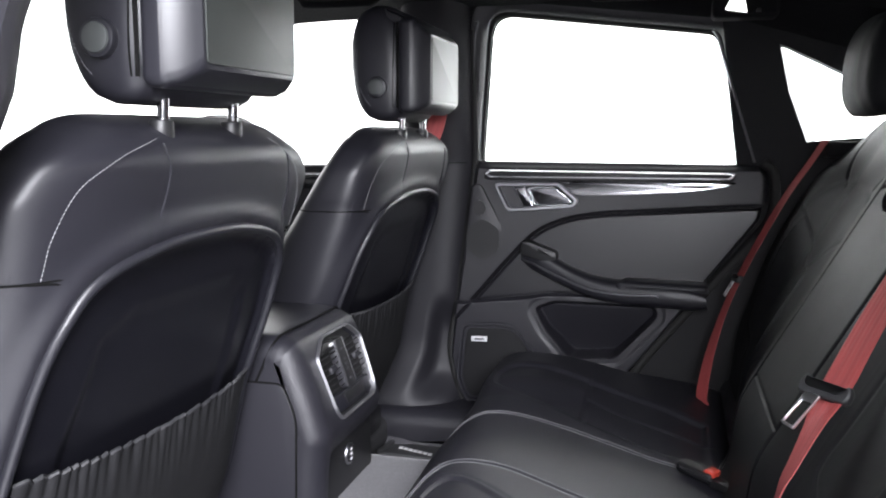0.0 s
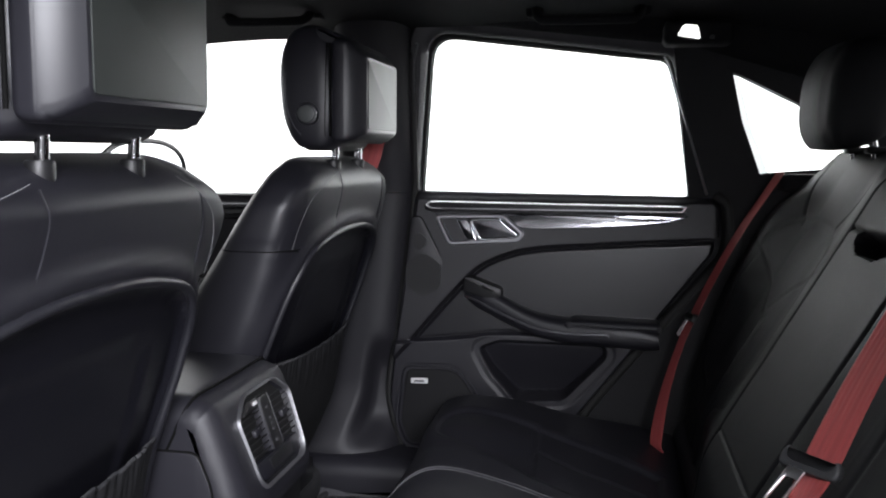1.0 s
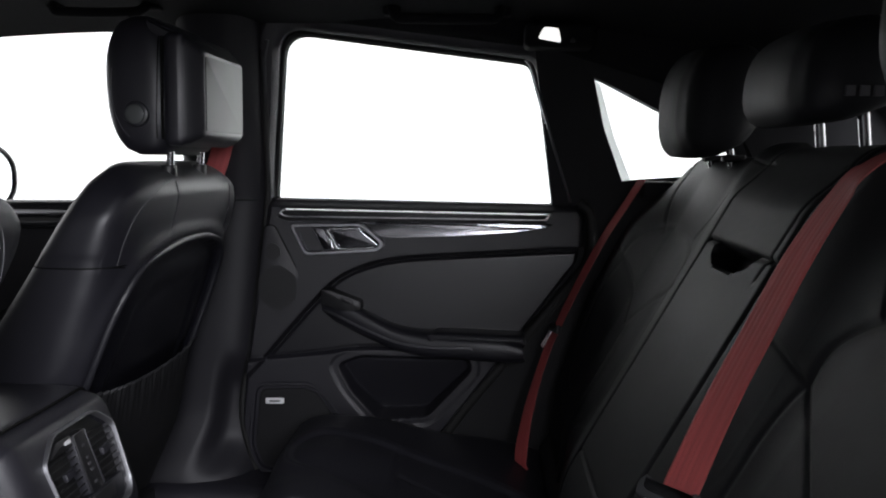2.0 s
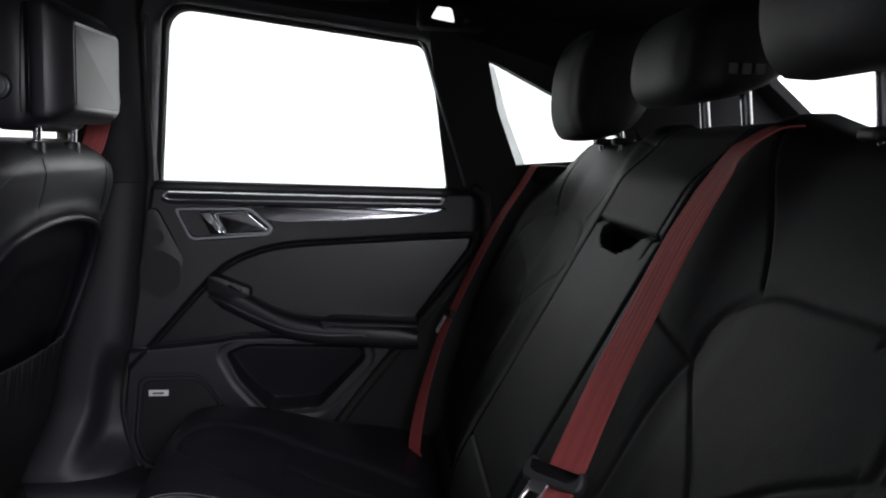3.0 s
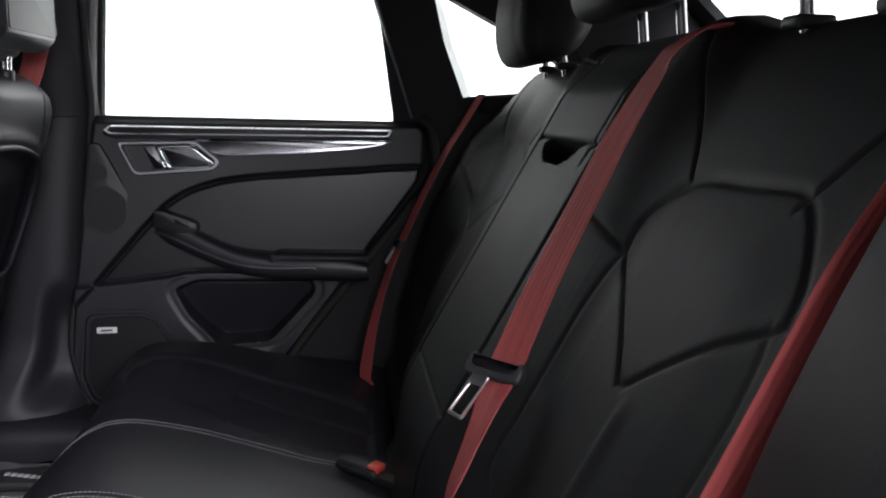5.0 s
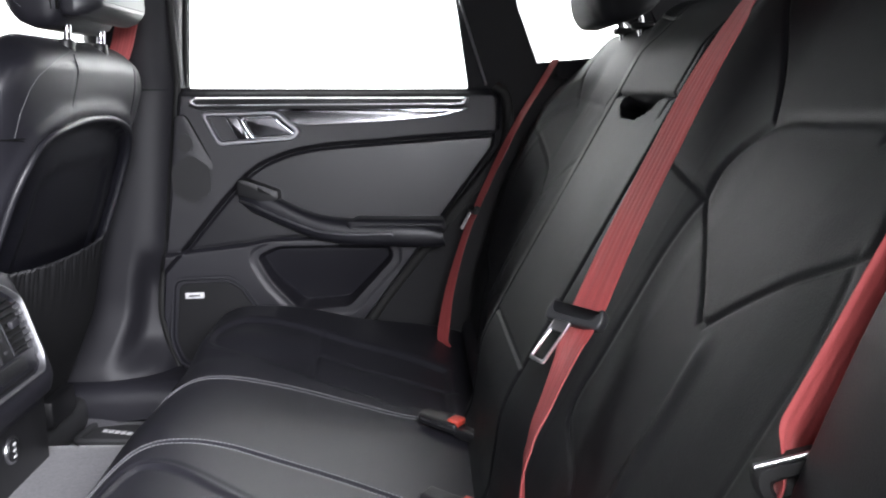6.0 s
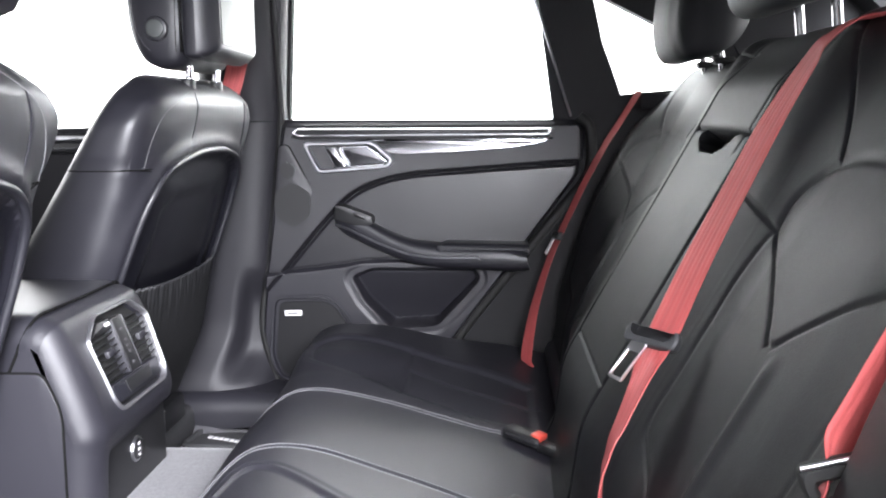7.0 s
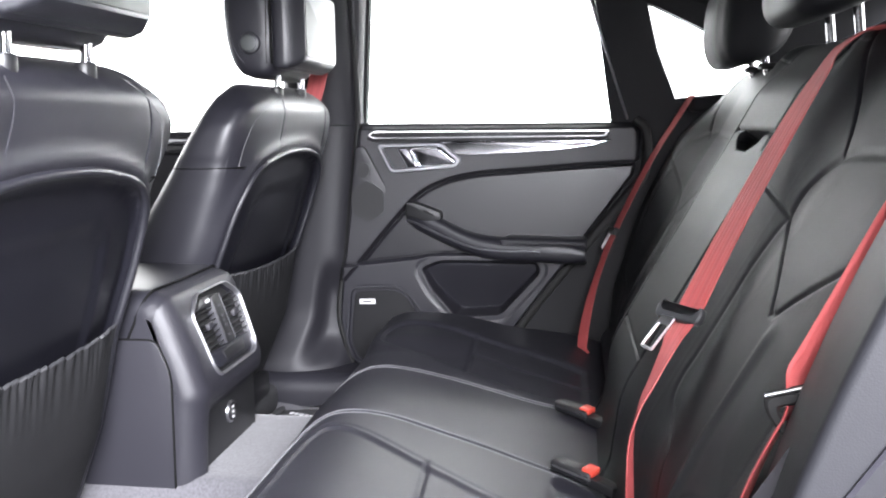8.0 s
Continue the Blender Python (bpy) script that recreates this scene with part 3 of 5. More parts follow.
    outer, inner = rounded(shape, 0.012, 4), rounded([(-0.374, 0.854), (-0.241, 0.857), (-0.204, 0.825), (-0.210, 0.815), (-0.349, 0.805)], 0.009, 4)
    part("handle_surround", frame_prism(outer, inner, lambda u, v, w: on_door(u, v, w + 0.010), 0.016, 0.003), TRIM, door, "satin grey metal handle surround")
    part("handle_bowl", prism(outer, lambda u, v, w: on_door(u, v, w + 0.006), 0.005), FLAP, door, "black handle recess")
    lever = part("door_handle", prism(rounded([(-0.305, 0.851), (-0.243, 0.854), (-0.203, 0.821), (-0.209, 0.815), (-0.285, 0.811)], 0.007, 4), lambda u, v, w: on_door(u, v, w + 0.011 + 0.10 * (v - 0.832)), 0.012, 0.004, 3), SMOKED, door, "smoked metal lever with chrome edge")
    rim = smooth_line([(-0.246, 0.8535), (-0.290, 0.8525), (-0.3045, 0.848), (-0.2985, 0.834), (-0.289, 0.8155), (-0.276, 0.812), (-0.214, 0.8160)], 6)
    part("chrome_edge", tube([on_door(u, v, 0.024 + 0.10 * (v - 0.832)) for u, v in rim], 0.0034, 10), CHROME, lever)
    part("grip", prism(rounded([(-0.341, 0.852), (-0.313, 0.854), (-0.291, 0.810), (-0.315, 0.807)], 0.006, 4), lambda u, v, w: on_door(u, v, w + 0.010 + 0.25 * (u + 0.315)), 0.012, 0.004, 3), CHROME, lever)
    # tweeter plate with two grilles
    plate = rounded([(-0.436, 0.855), (-0.416, 0.857), (-0.364, 0.757), (-0.372, 0.735), (-0.436, 0.608), (-0.466, 0.600)], 0.012, 4)
    part("tweeter_plate", prism(plate, lambda u, v, w: on_door(u, v, w + 0.004), 0.0155, 0.003), SOFT, door, "grey plastic tweeter plate")
    part("plate_gap", tube([on_door(u, v, 0.0165) for u, v in plate], 0.0018, 6, True), GAP, door, "dark joint round the tweeter plate")
    for c, r, q in (((-0.418, 0.803), 0.0155, 20), ((-0.409, 0.731), 0.044, 6)):
        line = [(c[0] + r * math.cos(2 * math.pi * (i + 0.5) / q), c[1] + r * 1.12 * math.sin(2 * math.pi * (i + 0.5) / q)) for i in range(q)]
        part("speaker_grille", prism(rounded(line, r * 0.28, 5) if q == 6 else line, lambda u, v, w: on_door(u, v, w + 0.0205), 0.0022), DARK, door, "round dark perforated grille", smooth=False)
    # woofer cover with raised rim and badge plate
    rim_o = rounded([(-0.462, 0.534), (-0.345, 0.538), (-0.315, 0.520), (-0.262, 0.44), (-0.27, 0.342), (-0.45, 0.342), (-0.474, 0.40)], 0.02, 5)
    rim_i = rounded([(-0.453, 0.525), (-0.348, 0.529), (-0.321, 0.514), (-0.271, 0.438), (-0.277, 0.350), (-0.446, 0.350), (-0.465, 0.40)], 0.018, 5)
    part("speaker_rim", frame_prism(rim_o, rim_i, lambda u, v, w: on_door(u, v, w + 0.006), 0.012, 0.003), PLASTIC, door)
    rim_o2 = rounded([(-0.447, 0.519), (-0.350, 0.523), (-0.326, 0.510), (-0.278, 0.436), (-0.283, 0.356), (-0.441, 0.356), (-0.459, 0.40)], 0.016, 5)
    part("speaker_cover", prism(rim_o2, lambda u, v, w: on_door(u, v, w + 0.004), 0.012, 0.004), NET, door, "black perforated loudspeaker cover")
    part("badge", prism(rounded([(-0.436, 0.489), (-0.436, 0.501), (-0.398, 0.502), (-0.398, 0.490)], 0.002, 2), lambda u, v, w: on_door(u, v, w + 0.014), 0.004, 0.001), SILVER, door, "small silver badge plate")
    part("badge_bar", prism([(-0.428, 0.4935), (-0.428, 0.4965), (-0.406, 0.4975), (-0.406, 0.4945)], lambda u, v, w: on_door(u, v, w + 0.0165), 0.003), DARK, door)
    # armrest: a pull that runs down into the rest
    axis = smooth_line([(-0.318, 0.700), (-0.288, 0.690), (-0.23, 0.662), (-0.165, 0.636), (-0.10, 0.626), (-0.03, 0.624), (0.04, 0.622), (0.085, 0.618)], 6)
    sizes = np.interp([p[0] for p in axis], [-0.318, -0.30, -0.23, -0.15, -0.05, 0.05, 0.085], [0.020, 0.031, 0.029, 0.026, 0.026, 0.028, 0.020])
    out = np.interp([p[0] for p in axis], [-0.318, -0.28, -0.15, 0.0, 0.085], [0.022, 0.034, 0.050, 0.062, 0.062])
    bm = bmesh.new()
    rings = []
    for p, s, o in zip(axis, sizes, out):
        ring = []
        for q in range(20):
            a = 2 * math.pi * q / 20
            ca, sa = math.cos(a), math.sin(a)
            ring.append(bm.verts.new(on_door(p[0] - 0.25 * s * sa, p[1] + s * math.copysign(abs(sa) ** 0.75, sa), o * (0.5 + 0.62 * math.copysign(abs(ca) ** 0.7, ca)) - 0.002)))
        rings.append(ring)
    for a, b in zip(rings, rings[1:]):
        for q in range(20):
            bm.faces.new((a[q], a[(q + 1) % 20], b[(q + 1) % 20], b[q]))
    bm.faces.new(rings[0])
    bm.faces.new(rings[-1])
    rest = part("armrest", bm, LEATHER, door, "black leather armrest with pull grip", sharp=70)
    part("trim_line", tube([on_door(p[0], p[1] - 0.003 + 0.05 * (p[0] + 0.15), o * 1.12 - 0.003) for p, o in zip(axis, out) if p[0] < -0.015] + [on_door(-0.006, 0.618, 0.062)], 0.0028, 8), TRIM, rest, "thin grey trim line")
    part("armrest_pad", prism(rounded([(-0.11, 0.640), (-0.085, 0.655), (0.088, 0.652), (0.092, 0.630), (0.0, 0.632)], 0.008, 4), lambda u, v, w: on_door(u, v, w), 0.062, 0.012, 3), LEATHER, rest)
    sw = part("switch_panel", prism(rounded([(-0.318, 0.732), (-0.300, 0.731), (-0.238, 0.709), (-0.236, 0.692), (-0.262, 0.684), (-0.320, 0.700)], 0.005, 3), on_door, 0.038, 0.005), DARK, rest, "black window switch panel")
    part("window_switch", prism(rounded([(-0.278, 0.718), (-0.254, 0.710), (-0.252, 0.702), (-0.277, 0.708)], 0.002, 2), lambda u, v, w: on_door(u, v, w + 0.036), 0.006, 0.002), DARK, sw)
    # window frame, seals and pane
    o, i = rounded(WIN_OUT, [0.01, 0.085, 0.045, 0.05, 0.01], 6), rounded(WIN, WR, 6)
    part("window_frame", frame_prism(o, i, lambda u, v, w: FAR(u, v, w - 0.005), 0.040, 0.010), SOFT, door, "black window frame")
    i2 = rounded(SIGHT, WR, 6)
    part("window_seal", frame_prism(i, i2, lambda u, v, w: FAR(u, v, w - 0.012), 0.020, 0.004), RUBBER, door, "black rubber window seal")
    pane = part("window_pane", prism(i, lambda u, v, w: FAR(u, v, w - 0.018), 0.004), GLASS, door, "clear window glass", smooth=False)
    pane.visible_shadow = False
    # highlight along the frame's rear edge, modelled as a thin bright bar
    part("edge_strip", tube([FAR(u, v, 0.046) for u, v in smooth_line([(0.076, 1.182), (0.088, 1.165), (0.111, 1.097), (0.140, 1.010), (0.160, 0.952), (0.174, 0.912)], 6)], 0.0028, 8), TRIM, door, "thin bright line standing in for the highlight on the frame edge")
    # edge of the door frame along the pillar
    part("edge_strip", tube([FAR(u, v, 0.036) for u, v in ((-0.4385, 0.92), (-0.4325, 1.05), (-0.427, 1.18), (-0.418, 1.215))], 0.004, 8), PLASTIC, door)


build_door()
seal_line = smooth_line([(0.190, 0.912), (0.214, 0.885), (0.214, 0.80), (0.170, 0.735), (0.05, 0.585), (-0.066, 0.43), (-0.085, 0.345)], 8)
tagged(part("door_seal", tube([Vector((u, 1.806, v)) for u, v in seal_line], 0.011, 10), RUBBER), "black rubber door seal", "trim", kind="structure")
front_line = smooth_line([(-0.436, 1.20), (-0.440, 1.05), (-0.443, 0.91), (-0.456, 0.80), (-0.485, 0.58), (-0.499, 0.45), (-0.470, 0.33)], 8)
tagged(part("door_seal", tube([Vector((u + 0.006, 1.818 - 0.22 * max(0, v - 0.92), v)) for u, v in front_line], 0.008, 10), RUBBER), "black rubber door seal", "trim", kind="structure")


# ---------------------------------------------------------------- front seats
SEAT_Z = [0.30, 0.40, 0.50, 0.63, 0.72, 0.80, 0.86, 0.91, 0.95, 0.98]
SEAT_X = [-0.650, -0.610, -0.573, -0.543, -0.512, -0.488, -0.476, -0.467, -0.462, -0.462]
SEAT_W = [0.240, 0.250, 0.257, 0.266, 0.270, 0.268, 0.262, 0.252, 0.238, 0.220]
SEAT_T = [0.21, 0.22, 0.23, 0.230, 0.205, 0.175, 0.146, 0.122, 0.104, 0.092]
TOP = 0.998


def seat_level(z):
    return [float(np.interp(z, SEAT_Z, q)) for q in (SEAT_X, SEAT_W, SEAT_T)]


def seat_half(z, u):
    """Half width of the backrest on the side of u: the shoulders swell, more so towards the far side."""
    return seat_level(z)[1] + (0.048 if u > 0 else 0.010) * math.exp(-((z - 0.905) / 0.058) ** 2)


def seat_rear(u, z):
    """x of the seat's rear face at u from its middle line."""
    x, w, t = seat_level(z)
    w = seat_half(z, u)
    e = 3.5
    return x - t / 2 + t / 2 * max(0.0, 1 - min(1, abs(u / w)) ** e) ** (1 / e)


ARCH = smooth_line([(-0.226, 0.36), (-0.230, 0.50), (-0.230, 0.644), (-0.226, 0.741), (-0.208, 0.803), (-0.171, 0.838), (-0.087, 0.856), (0.0, 0.860), (0.081, 0.855), (0.165, 0.835), (0.206, 0.797), (0.218, 0.741), (0.218, 0.644), (0.216, 0.50), (0.210, 0.36)], 6)


def build_front_seat(yc, lift, group):
    seat = thing("front_seat", "black leather front car seat with a headrest screen", "car seat", group, at=(-0.75, yc, 0.25))

    def at(u, z, off=0.0):
        fall = 0.022 * float(ease((z - 0.90) / 0.085)) * float(ease((seat_rear(u, z) + 0.59) / 0.11))
        return Vector((seat_rear(u, z) + off, yc + u, z + lift - fall))
    # backrest: levels of rounded sections, closed by a soft top
    levels = list(np.linspace(0.30, 0.955, 74)) + [0.965, 0.974, 0.982, 0.988, 0.992, 0.995, 0.997, TOP]
    m = 288
    rows = []
    for z in levels:
        x, w, t = seat_level(z)
        k = 0.0 if z <= 0.955 else 1 - math.sqrt(max(0.0, 1 - ((z - 0.955) / (TOP - 0.955)) ** 2))
        w, t, x = w - 0.075 * k, t * (1 - 0.80 * k), x - 0.045 * k
        a = np.linspace(0, 2 * math.pi, m, endpoint=False)
        ca, sa = np.cos(a), np.sin(a)
        e = 2 / 3.5
        wide = w + np.where(sa > 0, 0.048, 0.010) * math.exp(-((z - 0.905) / 0.058) ** 2)
        rows.append(np.stack([x - t / 2 + t / 2 * np.sign(ca) * np.abs(ca) ** e, wide * np.sign(sa) * np.abs(sa) ** e, np.full(m, z)], 1))
    V = np.concatenate(rows)
    rear = np.tile(np.cos(np.linspace(0, 2 * math.pi, m, endpoint=False)) > 0.0, len(levels))
    UZ = V[:, 1:3]
    arch = [tuple(q) for q in ARCH]
    d = near_line(UZ, arch)
    ins = inside(UZ, arch) & rear
    V[:, 0] -= np.where(ins, 0.012 * ease(d / 0.014), 0)
    core = [(-0.165, 0.30), (-0.170, 0.66), (-0.150, 0.775), (-0.10, 0.80), (0.10, 0.80), (0.140, 0.775), (0.150, 0.66), (0.135, 0.30)]
    V[:, 0] -= np.where(inside(UZ, core) & rear, 0.005 * ease(near_line(UZ, core) / 0.02), 0)
    V[:, 0] += np.where(rear & ~ins, 0.006 * np.exp(-((d - 0.012) / 0.012) ** 2), 0)
    seams = [[(-0.112, 1.0), (-0.104, 0.982), (-0.090, 0.940), (-0.096, 0.890), (-0.110, 0.856)], [(0.150, 1.0), (0.172, 0.965), (0.190, 0.90), (0.180, 0.845)],
             [(-0.30, 0.848), (-0.22, 0.846), (-0.17, 0.815)], [(0.30, 0.848), (0.22, 0.846), (0.19, 0.81)]]
    for s in seams:
        V[:, 0] -= np.where(rear, 0.0014 * np.exp(-(near_line(UZ, s) / 0.0030) ** 2), 0)
    flank = np.abs(V[:, 1]) > np.array([seat_level(z)[1] for z in levels]).repeat(m) * 0.97
    V[:, 1] -= np.where(flank, np.sign(V[:, 1]) * 0.003 * np.exp(-((V[:, 2] - 0.845) / 0.0035) ** 2), 0)
    # the top falls off towards the rear
    V[:, 2] -= 0.022 * ease((V[:, 0] + 0.59) / 0.11) * ease((V[:, 2] - 0.90) / 0.085)
    V[:, 1] += yc
    V[:, 2] += lift
    faces = []
    for i in range(len(levels) - 1):
        for j in range(m):
            j2 = (j + 1) % m
            faces.append((i * m + j, i * m + j2, (i + 1) * m + j2, (i + 1) * m + j))
    faces += [tuple(range(m))[::-1], tuple((len(levels) - 1) * m + j for j in range(m))]
    hull = [f for f in faces if len(f) > 4 or not all(ins[k] for k in f)]
    pane = [f for f in faces if len(f) == 4 and all(ins[k] for k in f)]
    back = grid_part("backrest", V, hull, LEATHER, seat, "black leather backrest")
    used = sorted({k for f in pane for k in f})
    order = {k: i for i, k in enumerate(used)}
    grid_part("back_panel", V[used], [tuple(order[k] for k in f) for f in pane], PANEL, seat, "smooth black back panel")
    part("piping", tube([at(u, z, 0.004) for u, z in ARCH], 0.0058, 10), SHELL, back, "raised black piping round the back panel")
    for s in (seams[0], seams[1]):
        line = [at(u, z, -0.0005) for u, z in smooth_line(s, 8)]
        part("seam", tube(line[9:], 0.0010, 6), LEATHER, back, "raised leather seam")
    for sgn in (-1, 1):
        # cross seam from the back panel round the flank to the front
        line = [at(sgn * u, z, 0.0002) for u, z in smooth_line([(0.190, 0.818), (0.203, 0.830), (0.222, 0.8375), (0.255, 0.8405)], 4)]
        x0, w0, t0 = seat_level(0.841)
        w0 = seat_half(0.841, sgn)
        line += [Vector((x0 - t0 / 2 - t0 / 2 * c, yc + sgn * w0 * (1 - abs(c) ** 3.5) ** (1 / 3.5), 0.8405 + lift)) for c in np.linspace(-0.93, 0.93, 24)]
        part("seam", tube(line, 0.0011, 6), GAP, back)
    # stitched seam that runs from the flank over the shoulder, on both sides
    for sgn in (-1, 1):
        line = [at(sgn * u, z, 0.001) for u, z in smooth_line([(0.236, 0.842), (0.231, 0.88), (0.208, 0.925), (0.165, 0.962), (0.112, 0.984)], 10)]
        part("stitching", stitches(line, 0.0042, 0.0031, 0.0006), THREAD, back, "grey stitching")
    # map pocket with a ruffled elastic hem
    nu, nv = 280, 30
    pts = []
    for j in range(nv):
        for i in range(nu):
            u = -0.220 + 0.44 * i / (nu - 1)
            f = j / (nv - 1)
            zt = 0.634 + 0.012 * (u / 0.22) ** 2 - 0.003 * u / 0.22
            z = zt - (zt - 0.36) * f
            wave = math.sin(u * 400 + 2.6 * math.sin(u * 41) + 9 * f)
            ruff = 0.0026 * wave * (1 - f) ** 14 + 0.0012 * math.sin(u * 150 + 2 + 14 * f) * (1 - f) ** 6
            belly = 0.011 * math.sin(math.pi * min(1, f * 1.1)) * (1 - (u / 0.225) ** 4)
            zz = z + (0.0024 * wave if j == 0 else 0.0014 * wave if j == 1 else 0)
            pts.append(at(u, z, 0.002 + ruff + belly) + Vector((0, 0, zz - z)))
    faces = [(j * nu + i, j * nu + i + 1, (j + 1) * nu + i + 1, (j + 1) * nu + i) for j in range(nv - 1) for i in range(nu - 1)]
    pk = grid_part("map_pocket", pts, faces, NET, back, "black gathered fabric map pocket")
    sol = pk.modifiers.new("thick", "SOLIDIFY")
    sol.thickness = 0.002
    part("elastic_hem", tube([Vector(pts[i]) + Vector((0.001, 0, 0.001)) for i in range(0, nu, 2)], 0.0024, 6), HEM, back, "black elastic hem")
    # cushion and base of the seat
    cush = rbox(-1.22, -0.70, yc - 0.25, yc + 0.25, 0.42, 0.56, 0.04, 4)
    part("cushion", cush, LEATHER, seat)
    part("seat_base", rbox(-1.10, -0.66, yc - 0.21, yc + 0.21, 0.28, 0.43, 0.02, 3), DARK, seat)
    for s in (-0.08, 0.08):
        part("rail_cover", rbox(-0.70, -0.598, yc + s - 0.052, yc + s + 0.052, 0.325, 0.376, 0.007, 2), DARK, seat, "black seat rail end cover")
    part("rail_shroud", rbox(-0.86, -0.614, yc - 0.10, yc + 0.235, 0.246, 0.318, 0.022, 4), MAT, seat, "grey moulded shroud over the seat rail")
    # headrest: leather cushion in front, plastic back with a screen
    hr = thing_part("headrest", seat)
    zb = 1.004 + lift
    m2 = 64
    rows = []
    hz = np.linspace(0, 1, 26)
    for f in hz:
        z = zb - 0.010 + 0.207 * f
        k = 0.30 + 0.70 * math.sqrt(max(0.0, 1 - abs(2 * f - 1) ** 2.6))
        a = np.linspace(0, 2 * math.pi, m2, endpoint=False)
        ca, sa = np.cos(a), np.sin(a)
        tx = 0.064 * k
        wy = (0.128 - 0.012 * f) * (0.80 + 0.20 * (k - 0.30) / 0.70)
        xc = -0.505 - 0.012 * f - 0.004 * k
        rows.append(np.stack([xc + tx * np.sign(ca) * np.abs(ca) ** 0.6, yc + wy * np.sign(sa) * np.abs(sa) ** 0.55, np.full(m2, z)], 1))
    V = np.concatenate(rows)
    faces = [(i * m2 + j, i * m2 + (j + 1) % m2, (i + 1) * m2 + (j + 1) % m2, (i + 1) * m2 + j) for i in range(len(hz) - 1) for j in range(m2)]
    faces += [tuple(range(m2))[::-1], tuple((len(hz) - 1) * m2 + j for j in range(m2))]
    grid_part("headrest_cushion", V, faces, LEATHER, hr)
    for s in (-1, 1):
        def flank(f, x):
            q = math.sqrt(max(0.0, 1 - abs(2 * f - 1) ** 2.6))
            k = 0.30 + 0.70 * q
            wy = (0.128 - 0.012 * f) * (0.80 + 0.20 * q)
            c = (x + 0.505 + 0.012 * f + 0.004 * k) / (0.064 * k)
            return Vector((x, yc + s * wy * max(0.0, 1 - min(1, abs(c)) ** (2 / 0.6)) ** 0.275, zb - 0.010 + 0.207 * f))
        part("seam", tube([flank(f, -0.486 + 0.003 * math.sin(f * 3)) for f in np.linspace(0.12, 0.90, 24)], 0.0011, 6), GAP, hr)
        for x in (-0.4700, -0.4640):
            part("stitching", stitches([flank(f, x) + Vector((0, s * 0.0004, 0)) for f in np.linspace(0.24, 0.80, 20)], 0.0048, 0.0032, 0.0006), THREAD, hr)
        part("stitching", stitches([flank(f, x) + Vector((0, s * 0.0004, 0)) for f, x in ((0.62, -0.553), (0.42, -0.554), (0.28, -0.547), (0.18, -0.536), (0.12, -0.524))], 0.0048, 0.0032, 0.0006), THREAD, hr)
        part("seam", tube([(-0.4735, yc + s * 0.1235, zb + 0.014), (-0.4735, yc + s * 0.1235, zb + 0.164)], 0.0022, 6), GAP, hr)
    part("collar", rbox(-0.474, -0.440, yc - 0.123, yc + 0.123, zb + 0.004, zb + 0.172, 0.012, 4), LEATHER, hr)
    part("hood", prism(rounded([(-0.500, 0.168), (-0.452, 0.156), (-0.436, 0.160), (-0.447, 0.172), (-0.505, 0.196)], 0.008, 3), lambda u, v, w: Vector((u, yc - 0.108 + w, zb + v)), 0.216, 0.006, 3, True), SHELL, hr)
    box = bmesh.new()
    sec = [(-0.450, 0.123, 0.006, 0.166), (-0.437, 0.118, 0.008, 0.162), (-0.422, 0.104, 0.018, 0.148), (-0.418, 0.100, 0.022, 0.144)]
    rings = []
    for x, w, z0, z1 in sec:
        rings.append([box.verts.new((x, yc + u, zb + z)) for u, z in rounded([(-w, z0), (w, z0), (w, z1), (-w, z1)], 0.012, 4)])
    for a, b in zip(rings, rings[1:]):
        for q in range(len(a)):
            box.faces.new((a[q], a[(q + 1) % len(a)], b[(q + 1) % len(a)], b[q]))
    box.faces.new(rings[0])
    box.faces.new(rings[-1])
    part("screen_housing", box, SHELL, hr, "dark plastic screen housing")
    part("screen", prism(rounded([(-0.095, 0.027), (0.095, 0.027), (0.095, 0.139), (-0.095, 0.139)], 0.006, 4), lambda u, v, w: Vector((-0.4185 + w, yc + u, zb + v)), 0.002, 0.0008), SCREEN, hr, "grey display glass")
    for s in (-1, 1):
        yb = yc + s * (0.126 - 0.003)
        b1 = cylinder((-0.512, yb - s * 0.006, zb + 0.050), (-0.512, yb + s * 0.008, zb + 0.050), 0.0190, 32, 0.003)
        part("release_button", b1, SHELL, hr, "round plastic release button")
        part("button_face", cylinder((-0.512, yb + s * 0.004, zb + 0.050), (-0.512, yb + s * 0.0105, zb + 0.050), 0.0145, 32, 0.002), BUTTON, hr)
        p = [(-0.485, yc + s * 0.070, 0.955 + lift), (-0.480, yc + s * 0.070, zb + 0.04)]
        part("post", cylinder(p[0], p[1], 0.0062, 20), POST, hr, "chrome headrest post")
        part("post_guide", cylinder((-0.486, yc + s * 0.070, 0.955 + lift), (-0.4858, yc + s * 0.070, 0.9795 + lift), 0.0125, 24, 0.003), DARK, hr, "black plastic post guide")
    return seat


def thing_part(name, parent):
    """A part without a mesh of its own, under which sub-parts hang."""
    e = new(name)
    e.empty_display_size = 0.03
    e.parent = parent
    e.matrix_parent_inverse = Matrix.Translation(-parent.location)
    return e


build_front_seat(0.703, 0.006, "front seats")
build_front_seat(1.475, 0.0, "front seats")


